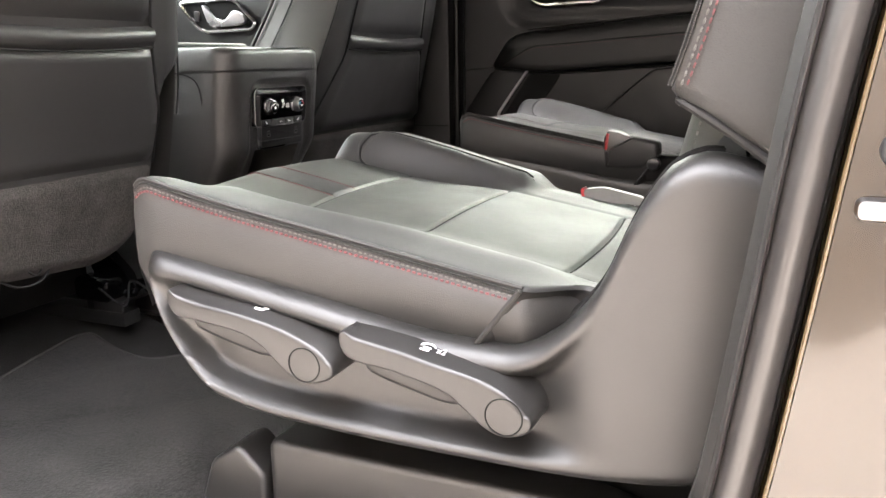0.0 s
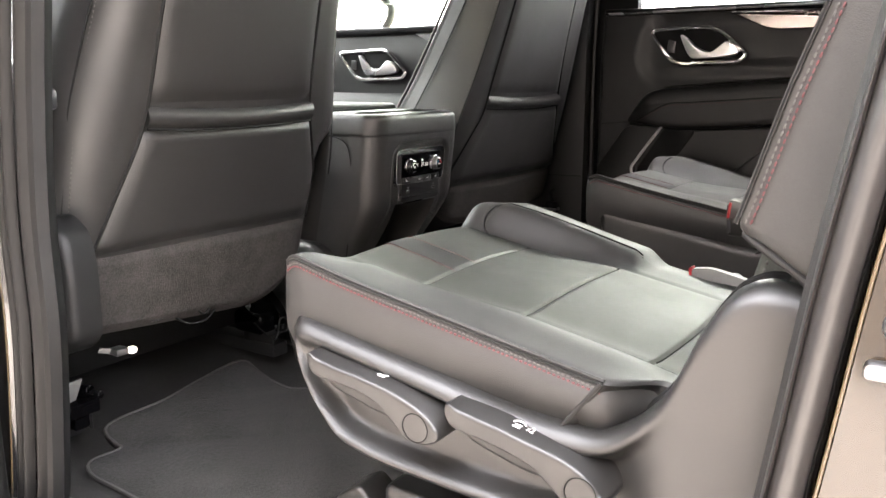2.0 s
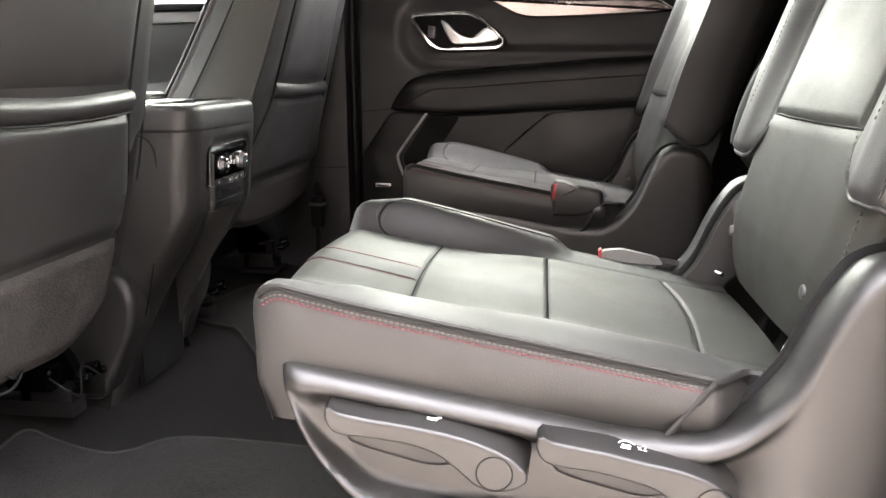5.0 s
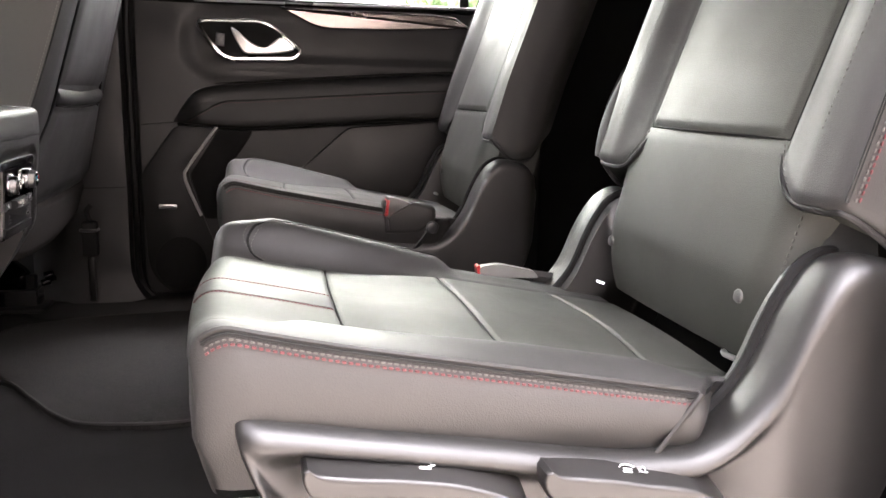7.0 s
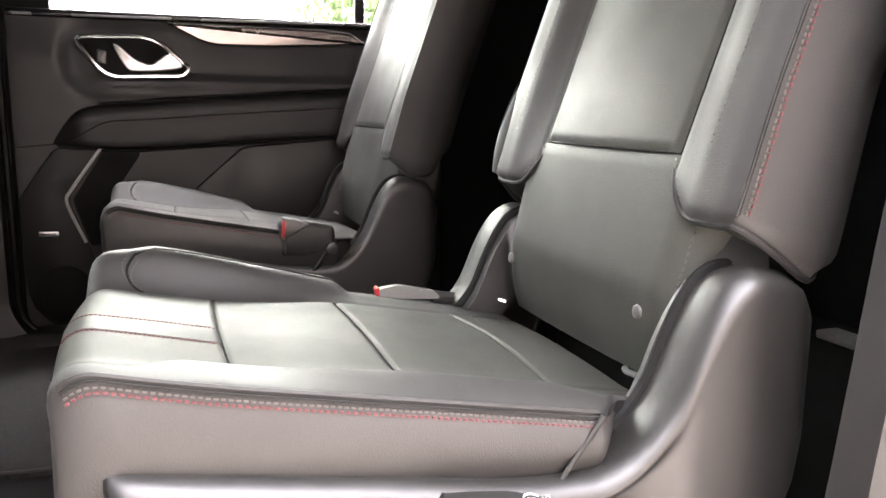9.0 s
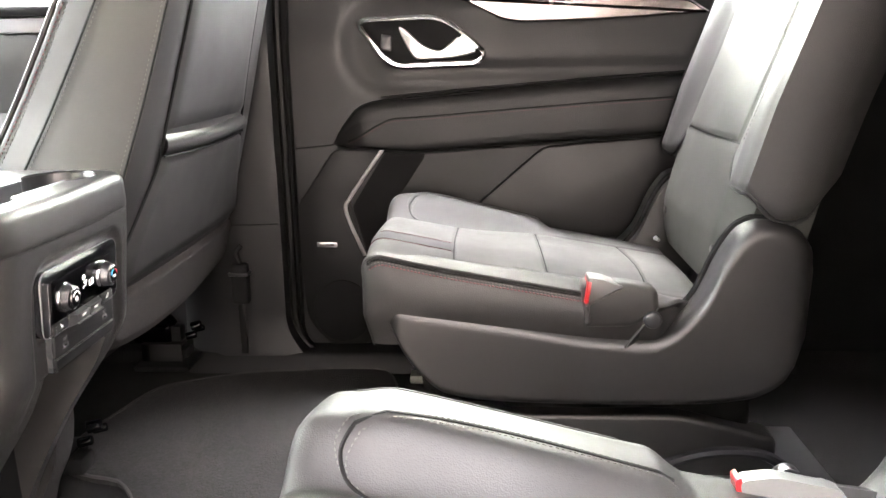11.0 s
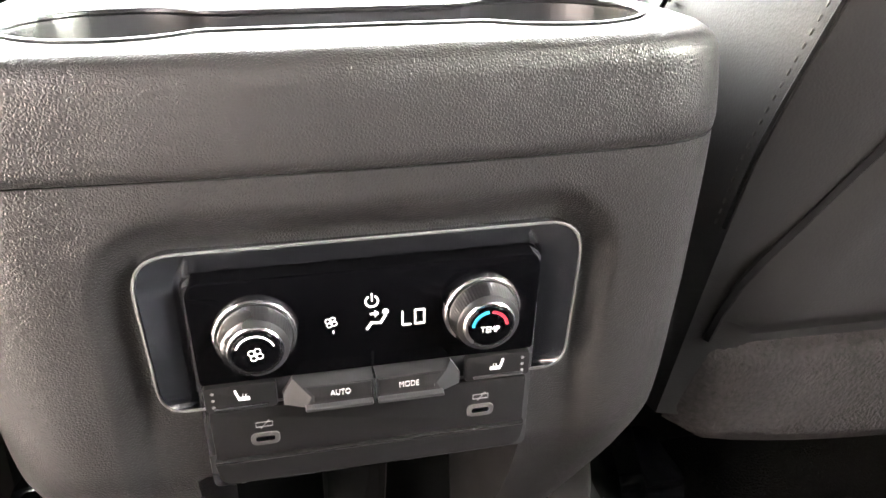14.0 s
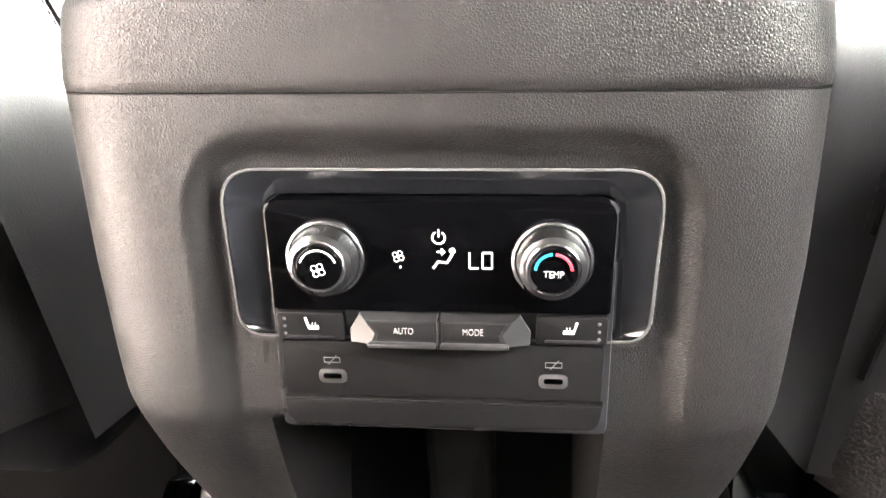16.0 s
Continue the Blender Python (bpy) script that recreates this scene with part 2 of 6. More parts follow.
def slab(outline, lo, hi, place, bevel=0.003, seg=2):
    """A plate: a 2D outline raised from lo to hi along the third axis; place(a, b, h) gives the world point.
    The hi side has rounded edges."""
    n = len(outline)
    c = sum((Vector(p) for p in outline), Vector((0, 0))) / n
    rows = [[place(p[0], p[1], lo) for p in outline]]
    steps = [(0.0, hi - (bevel if hi > lo else -bevel))]
    for i in range(1, seg + 1):
        a = math.pi / 2 * i / seg
        steps.append((bevel * (1 - math.cos(a)), hi - (bevel if hi > lo else -bevel) * (1 - math.sin(a))))
    ns = []
    for i in range(n):
        t = Vector(outline[(i + 1) % n]) - Vector(outline[i - 1])
        nn = Vector((t.y, -t.x))
        nn = nn.normalized() if nn.length > 1e-9 else Vector((0, 0))
        ns.append(nn)
    area = sum(outline[i - 1][0] * outline[i][1] - outline[i][0] * outline[i - 1][1] for i in range(n))
    sg = 1 if area > 0 else -1
    for ins, h in steps:
        rows.append([place(outline[i][0] - sg * ns[i].x * ins, outline[i][1] - sg * ns[i].y * ins, h) for i in range(n)])
    return grid(rows, closed=True, caps=True)


def tube(pts, r, n=6, closed=False):
    """A round cord along points."""
    P = [Vector(p) for p in pts]
    rows, k = [], len(P)
    up = None
    for i in range(k):
        t = (P[(i + 1) % k] - P[i - 1]) if closed else (P[min(i + 1, k - 1)] - P[max(i - 1, 0)])
        t = t.normalized() if t.length > 1e-9 else Vector((0, 0, 1))
        if up is None:
            up = t.orthogonal().normalized()
        up = (up - t * up.dot(t))
        up = up.normalized() if up.length > 1e-6 else t.orthogonal().normalized()
        side = t.cross(up)
        rr = r(i / max(k - 1, 1)) if callable(r) else r
        rows.append([P[i] + rr * (math.cos(2 * math.pi * j / n) * up + math.sin(2 * math.pi * j / n) * side) for j in range(n)])
    if closed:
        rows.append(rows[0])
        bm = grid(rows, closed=True)
        bmesh.ops.remove_doubles(bm, verts=bm.verts, dist=1e-6)
        return bm
    return grid(rows, closed=True, caps=True)


def stitches(pts, length=0.0045, gap=0.0022, r=0.0007):
    """Single thread stitches along a line, as short spindles."""
    P = [Vector(p) for p in pts]
    bm = bmesh.new()
    cum = [0.0]
    for a, b in zip(P, P[1:]):
        cum.append(cum[-1] + (b - a).length)

    def at(s):
        i = min(max(int(np.searchsorted(cum, s)) - 1, 0), len(P) - 2)
        return P[i].lerp(P[i + 1], (s - cum[i]) / max(cum[i + 1] - cum[i], 1e-9))
    s = 0.0
    while s + length < cum[-1]:
        a, b = at(s), at(s + length)
        t = (b - a).normalized()
        u = t.orthogonal().normalized()
        w = t.cross(u)
        v0, v1 = bm.verts.new(a), bm.verts.new(b)
        ring0 = [bm.verts.new(a.lerp(b, 0.2) + r * (math.cos(q) * u + math.sin(q) * w)) for q in (0, 1.571, 3.142, 4.712)]
        ring1 = [bm.verts.new(a.lerp(b, 0.8) + r * (math.cos(q) * u + math.sin(q) * w)) for q in (0, 1.571, 3.142, 4.712)]
        for i in range(4):
            k = (i + 1) % 4
            bm.faces.new((v0, ring0[k], ring0[i]))
            bm.faces.new((ring0[i], ring0[k], ring1[k], ring1[i]))
            bm.faces.new((v1, ring1[i], ring1[k]))
        s += length + gap
    return bm


def disc(center, axis, r, h, seg=32, bevel=0.001, r2=None):
    """A short round boss standing on center along axis."""
    axis = Vector(axis).normalized()
    u = axis.orthogonal().normalized()
    w = axis.cross(u)
    c = Vector(center)
    r2 = r if r2 is None else r2
    prof = [(r, 0.0), (r2, h - bevel), (r2 - bevel * 0.35, h - bevel * 0.3), (r2 - bevel, h)]
    rows = [[c + axis * z + q * (math.cos(2 * math.pi * j / seg) * u + math.sin(2 * math.pi * j / seg) * w) for j in range(seg)] for q, z in prof]
    return grid(rows, closed=True, caps=True)


def lettering(text, size, m, name, mat, parent, thick=0.0002):
    """Letters from the built-in font as a mesh, centred, placed by m (x along the line, y up the letters)."""
    cu = bpy.data.curves.new("letters", "FONT")
    cu.body, cu.size, cu.align_x, cu.align_y, cu.extrude = text, size, "CENTER", "CENTER", thick
    cu.offset = -0.018 * size
    ob = new("letters", cu)
    bpy.context.view_layer.update()
    me = bpy.data.meshes.new_from_object(ob.evaluated_get(bpy.context.evaluated_depsgraph_get()))
    bpy.data.objects.remove(ob)
    bm = bmesh.new()
    bm.from_mesh(me)
    moved(bm, m)
    return part(name, bm, mat, parent)


# ---- ground and the car's shell ----
gb = bmesh.new()
bmesh.ops.create_grid(gb, x_segments=8, y_segments=8, size=400)
moved(gb, Matrix.Translation((0, 0, -0.48)))
solo("ground", gb, CONCRETE, "pale concrete ground outside the car", "ground", kind="structure")

# unseen wall added behind the camera to block low sky and warm the bounce
solo("wall_unseen", box((-4.1, -7.5, -0.5), (-3.8, 6.0, 3.5), 0.02), STUCCO, "unseen tan wall added to block low sky and bounce warm light", "wall", kind="structure")

# carpeted floor with the rise under the front seats
rows = []
for i in range(65):
    y = -2.44 + 3.84 * i / 64
    z = 0.0 + 0.05 * step(0.12, 0.32, y) - 0.02 * step(0.8, 1.2, y)
    rows.append([Vector((x, y, z + 0.003 * math.sin(7 * x + 3 * y) + (0.05 * step(0.80, 0.90, abs(x))))) for x in np.linspace(-0.9, 0.9, 37)])
solo("floor", grid(rows), CARPET, "black carpeted car floor", "floor", kind="structure")

# roof lining, dashboard wall and the rear
roof = box((-0.945, -2.3, 1.27), (0.96, 0.95, 1.34), 0.02)
# rail added out of view to cut steep light onto the far seat
solo("roof_rail", box((0.865, -2.3, 1.190), (0.955, 0.95, 1.272), 0.012, 3), HEADLINER, "dark grey roof rail added above the passenger windows to cut light", "roof rail", kind="structure")
solo("ceiling", roof, HEADLINER, "dark grey fabric roof lining", "ceiling", kind="structure")
# matt black panels stand in for the darkness around the third row
solo("wall_rear", box((-0.9, -2.36, 0.0), (0.9, -2.3, 1.29), 0.01), DARK, "black panel added to close the unlit tail of the cabin", "wall", kind="structure")
solo("wall_front", box((-0.9, 1.30, 0.0), (0.9, 1.70, 0.70), 0.04, 3), VINYL, "black dashboard below the windscreen", "dashboard", kind="structure")
for sx, nm in ((-1, "wall_quarter"), (1, "wall_quarter")):
    solo(nm, box((min(sx * 0.86, sx * 0.93), -2.3, 0.0), (max(sx * 0.86, sx * 0.93), -1.226, 1.29), 0.004), DARK, "black panel added to close the unlit third row's side", "wall", kind="structure")

# near side: sill, body side and the door opening's seals
solo("sill", box((-0.99, -1.02, -0.10), (-0.885, 1.2, 0.045), 0.015, 3), PLASTIC, "black plastic door sill", "sill", kind="structure")


def ribbon(path, wide, proud, n=10):
    """A half-round strip along (x, y, z) points; wide runs along y and proud points to -x."""
    rows = []
    for p in path:
        rows.append([Vector((p[0] - proud * math.sin(math.pi * k / n), p[1] - wide * k / n, p[2])) for k in range(n + 1)])
    return grid(rows)


def line(pts, n=8):
    return smooth_loop(pts, n, closed=False)


REAR_EDGE = line([(-0.93, -0.930, 0.02), (-0.93, -0.955, 0.18), (-0.93, -0.974, 0.271), (-0.93, -0.990, 0.39), (-0.93, -1.005, 0.51), (-0.93, -1.022, 0.62), (-0.93, -1.045, 0.76), (-0.93, -1.09, 1.0), (-0.93, -1.145, 1.28)])
jamb = thing("trim", (-0.95, -1.05, 0.0), "glossy dark door jamb with tan reflection in its paint colour and soft black door seals", "door jamb", kind="structure")
part("seal", ribbon(REAR_EDGE, 0.023, 0.012), SEAL, jamb, "soft grey-black bulb seal")
part("seal", ribbon([p + Vector((0.004, 0.004, 0)) for p in REAR_EDGE], 0.006, 0.010, 6), SEAL, jamb, "thin seal lip")
part("rubber", ribbon([p + Vector((0.004, -0.022, 0)) for p in REAR_EDGE], 0.005, 0.007, 6), RUBBER, jamb, "black rubber strip")
rows = []
for p in REAR_EDGE:
    rows.append([p + Vector(o) for o in ((0.075, -0.34, 0), (0.068, -0.02, 0), (0.06, 0.010, 0), (0.02, 0.010, 0), (0.006, -0.002, 0), (0.006, -0.029, 0))])
part("trim_edge", grid(rows), PLASTIC, jamb)
rows = []
for p in REAR_EDGE:
    rows.append([p + Vector(o) for o in ((0.012, -0.025, 0), (-0.003, -0.029, 0), (-0.006, -0.035, 0), (-0.006, -0.070, 0), (-0.004, -0.10, 0), (-0.015, -0.16, 0), (-0.06, -0.19, 0), (-0.09, -0.24, 0), (-0.095, -0.9, 0))])
part("body_side", grid(rows), PAINT, jamb, "glossy dark paint with a tan reflection in its colour")
# edge reflection drawn as a tan cord
part("edge_glint", tube([p + Vector((-0.0050, -0.0300, 0)) for p in REAR_EDGE], 0.0013, 6), EDGE_GLINT, jamb, "tan line drawn for the reflection along the paint's edge")
part("striker", slab(round_poly([(-1.037, 0.456), (-1.072, 0.456), (-1.072, 0.468), (-1.037, 0.468)], 0.005), -0.93, -0.947, lambda a, b, h: Vector((h, a, b)), 0.004), KNOB_METAL, jamb, "bright door striker")
part("striker_bolt", disc((-0.942, -1.055, 0.494), (-1, 0, 0), 0.010, 0.012, 16, 0.003), SATIN_BLACK, jamb)

FRONT_EDGE = line([(-0.93, -0.06, 0.02), (-0.93, -0.078, 0.10), (-0.93, -0.104, 0.30), (-0.93, -0.106, 0.46), (-0.93, -0.125, 0.62), (-0.93, -0.150, 0.76), (-0.93, -0.19, 1.0), (-0.93, -0.234, 1.28)])
bpil = thing("trim", (-0.93, -0.05, 0.0), "black pillar between the doors with layered rubber seals", "pillar", kind="structure")
rows = []
for p in FRONT_EDGE:
    rows.append([p + Vector(o) for o in ((0.055, 0.12, 0), (0.050, 0.07, 0), (0.036, 0.030, 0), (0.014, 0.010, 0), (0.0, 0.014, 0), (-0.004, 0.03, 0))])
part("pillar_trim", grid(rows), POD_SKIN, bpil, "smooth black pillar trim")
for k, (dx, dy, w, pr, mt) in enumerate(((0.0, 0.042, 0.020, 0.012, RUBBER), (-0.004, 0.066, 0.016, 0.012, RUBBER), (-0.004, 0.086, 0.014, 0.010, RUBBER))):
    part("seal", ribbon([p + Vector((dx, dy, 0)) for p in FRONT_EDGE], w, pr), mt, bpil, "ribbed black door seal")
rows = []
for p in FRONT_EDGE:
    rows.append([p + Vector(o) for o in ((-0.004, 0.086, 0), (-0.012, 0.094, 0), (-0.012, 0.100, 0), (0.02, 0.105, 0), (0.02, 0.20, 0))])
part("body_side", grid(rows), BLACK_PAINT, bpil, "dark painted pillar")
# tan cord in place of the pillar edge's reflection
part("edge_glint", tube([p + Vector((-0.0125, 0.0965, 0)) for p in FRONT_EDGE], 0.0011, 6), EDGE_GLINT, bpil, "tan line drawn for the reflection along the paint's edge")
part("hinge_bolt", disc((-0.915, 0.075, 0.19), (-1, 0, 0), 0.013, 0.012, 6, 0.003), STEEL, bpil, "bare hinge bolt")

# far side: B pillar trim
rows = []
pil_path = line([(0.83, -0.074, 0.03), (0.83, -0.074, 0.09), (0.83, -0.074, 0.15), (0.83, -0.074, 0.35), (0.83, -0.073, 0.6), (0.83, -0.075, 0.83), (0.856, -0.097, 1.28)])
for p in pil_path:
    flare = max(0.0, 1 - (p.z - 0.03) / 0.10) ** 2
    rows.append([p + Vector((o[0] - 0.018 * flare, o[1] - k * flare, 0)) for o, k in (((0.06, -0.004), 0.060), ((0.02, -0.002), 0.058), ((0.004, 0.006), 0.050), ((0.0, 0.03), 0.028), ((0.0, 0.15), 0), ((0.01, 0.21), 0), ((0.06, 0.26), 0))])
fp = thing("trim", (0.84, 0.0, 0.0), "black plastic pillar trim beside the passenger seat", "pillar", kind="structure")
part("pillar_trim", grid(rows), DOOR_SKIN, fp)
part("seam", tube([(0.8295, -0.066, 0.345), (0.8285, -0.03, 0.344), (0.8285, 0.06, 0.343), (0.836, 0.125, 0.343)], 0.0015, 5), DARK, fp)
plate = [[Vector((x, y, z)) for x, z in ((0.875, 0.047), (0.826, 0.045), (0.820, 0.043), (0.814, 0.037), (0.803, 0.014), (0.796, 0.002))] for y in np.linspace(0.20, -1.22, 30)]
part("scuff_plate", grid(plate), POD_SKIN, fp, "black plastic sill plate")
seal_path = [Vector((0.858, p.y - 0.010, p.z)) for p in pil_path if p.z > 0.12][::-1] + line([(0.858, -0.085, 0.115), (0.856, -0.094, 0.075), (0.854, -0.116, 0.045), (0.852, -0.155, 0.030), (0.852, -0.30, 0.024), (0.852, -0.70, 0.022), (0.852, -1.2, 0.022)])
part("seal", tube(seal_path, 0.0095, 8), RUBBER, fp, "black door seal")
# dark panel added to stop daylight between pillar and door
part("gap_blocker", box((0.895, -0.20, 0.0), (0.93, 0.16, 1.28), 0.0), DARK, fp, "dark panel added behind the seal to stop light")

nd = thing("door_3", (-0.90, 0.7, 0.02), "black driver door, closed", "car door", kind="structure")
part("door_panel", box((-0.97, 0.06, 0.0), (-0.895, 1.34, 0.81), 0.02, 3), DOOR_SKIN, nd)
part("window_frame", box((-0.96, 0.02, 0.80), (-0.90, 0.11, 1.275), 0.006), RUBBER, nd)
pane = part("pane", box((-0.936, 0.10, 0.81), (-0.932, 1.32, 1.268), 0.0), GLASS, nd)
pane.visible_shadow = False

# the open rear door beside the entry, swung forwards on its pillar
od = thing("door_4", (-1.02, -0.02, 0.05), "black rear door standing open", "car door", kind="structure")
OM = Matrix.Translation((-1.0, 0.02, 0.0)) @ pose(0, 0, 0, 0, 0, -20)
part("door_panel", moved(box((-1.12, -0.02, 0.02), (0.045, 0.10, 0.83), 0.02, 3), OM), DOOR_SKIN, od, "soft black door skin")
part("armrest", moved(box((-0.95, -0.065, 0.51), (-0.15, -0.018, 0.63), 0.018, 3), OM), DOOR_SKIN, od, "padded black armrest")
part("window_frame", moved(joined(box((-1.10, 0.02, 0.825), (-1.06, 0.06, 1.22), 0.006), box((-0.08, 0.02, 0.825), (0.045, 0.06, 1.22), 0.006), box((-1.10, 0.02, 1.19), (-0.03, 0.06, 1.24), 0.006)), OM), RUBBER, od)
pane = part("pane", moved(box((-1.06, 0.038, 0.82), (-0.08, 0.042, 1.2), 0.0), OM), GLASS, od)
pane.visible_shadow = False


# ---- second row seats ----
SHIELD_TOP = curve([(-0.395, 0.355), (-0.48, 0.341), (-0.6, 0.321), (-0.75, 0.298), (-0.79, 0.297), (-0.82, 0.307), (-0.845, 0.328), (-0.872, 0.363), (-0.89, 0.407),
                    (-0.908, 0.442), (-0.925, 0.463), (-0.948, 0.472), (-0.98, 0.467), (-1.01, 0.450), (-1.03, 0.410)])
SHIELD_LOW = curve([(-0.395, 0.350), (-0.402, 0.325), (-0.412, 0.300), (-0.43, 0.265), (-0.448, 0.240), (-0.487, 0.207), (-0.56, 0.194), (-0.73, 0.189), (-0.86, 0.189),
                    (-0.95, 0.198), (-0.99, 0.222), (-1.015, 0.28), (-1.03, 0.38)])


def edge_z(y):
    """Height of the cushion's outer top edge."""
    return 0.427 + (y + 0.37) * 0.180


def cushion_z(X, y):
    """Height of the cushion's top over the plan; X is the distance from the car's middle line."""
    e = edge_z(y)
    drop = 0.030 - 0.014 * step(-0.50, -0.68, y)
    inner = 0.017 - 0.014 * step(-0.44, -0.70, y) - 0.018 * step(-0.656, -0.694, y) - 0.012 * (1 - step(-0.372, -0.435, y))
    c = e - drop + 0.006 * math.cos((X - 0.505) / 0.16 * 1.4)
    out = step(0.630, 0.765, X)
    inn = step(0.352, 0.298, X)
    z = c + (e - c) * out + (e + inner - c) * inn
    z += 0.010 * math.exp(-((X - 0.705) / 0.035) ** 2) * step(-0.40, -0.46, y) * (1 - step(-0.78, -0.86, y))
    z -= 0.008 * step(0.300, 0.226, X)
    for ys, bow in ((-0.500, 0.004), (-0.652, 0.0), (-0.812, -0.010)):
        if 0.355 < X < 0.665:
            d = abs(y - ys - bow * math.cos((X - 0.505) / 0.15 * 1.5))
            z -= 0.0036 * math.exp(-(d / 0.0026) ** 2)
    z -= 0.003 * math.exp(-((X - 0.352) / 0.005) ** 2) + 0.0022 * math.exp(-((X - 0.664) / 0.0045) ** 2)
    return z


def shield(s, X0, dy, lean, pockets):
    """A side shield: a plastic panel with a rounded top rail, a flared lower lip and, outboard, a hollow for the levers."""
    ny, nv, rows = 90, 34, []
    for i in range(ny + 1):
        y = -0.395 - 0.635 * (0.6 * i / ny + 0.4 * (i / ny) ** 3)
        t, b = SHIELD_TOP(y), SHIELD_LOW(y)
        front = 0.03 * (1 - math.sqrt(max(0, 1 - (1 - min((-0.395 - y) / 0.03, 1)) ** 2)))
        back = 0.03 * (1 - math.sqrt(max(0, 1 - (1 - min((y + 1.03) / 0.03, 1)) ** 2)))
        row = [Vector((s * (X0 - lean * 0.075), y + dy, b + 0.004))]
        for j in range(nv + 1):
            v = j / nv
            z = b + (t - b) * v
            du, dl = t - z, z - b
            X = X0
            if du < 0.022:
                X -= lean * 0.022 * (1 - math.sqrt(max(0, 1 - (1 - du / 0.022) ** 2)))
            if dl < 0.014:
                X -= lean * 0.014 * (1 - math.sqrt(max(0, 1 - (1 - dl / 0.014) ** 2)))
            if pockets:
                fade = step(-0.885, -0.80, y) * (1 - 0.85 * step(-0.47, -0.405, y))
                hollow = step(0.014, 0.040, du) * step(0.012, 0.028, dl)
                X -= lean * 0.030 * fade * hollow
                X += lean * 0.004 * fade * math.exp(-((dl - 0.012) / 0.012) ** 2)
                X -= lean * 0.010 * step(-0.93, -1.02, y)
            row.append(Vector((s * (X - lean * max(front, back)), y + dy, z)))
        row.append(Vector((s * (X0 - lean * 0.045), y + dy, t - 0.002)))
        row.append(Vector((s * (X0 - lean * 0.085), y + dy, t - 0.014)))
        row.append(Vector((s * (X0 - lean * 0.088), y + dy, max(b, t - 0.13))))
        rows.append(row)
    return grid(rows)


def lever_body(P, W):
    """A lever that stands proud of the shield: a front face, and a broad top and rear flank that slope back to the shield."""
    n = len(P)
    area = sum(P[i - 1][0] * P[i][1] - P[i][0] * P[i - 1][1] for i in range(n))
    sg = 1 if area > 0 else -1
    norm = []
    for i in range(n):
        t = P[(i + 1) % n] - P[i - 2]
        norm.append(Vector((t.y, -t.x)).normalized() * sg)
    lean = Vector((-0.6, 0.8))
    up = [max(0.0, q.dot(lean)) for q in norm]

    def ring(X, cut, ins):
        return [W(X, P[i].x - norm[i].x * (cut * up[i] + ins), P[i].y - norm[i].y * (cut * up[i] + ins)) for i in range(n)]
    rows = [ring(0.762, 0.0005, 0.0), ring(0.790, 0.0045, 0.0), ring(0.8185, 0.0105, 0.0), ring(0.8208, 0.0112, 0.0008), ring(0.8218, 0.0120, 0.0018), ring(0.8220, 0.0130, 0.0030)]
    return grid(rows, closed=True, caps=True)


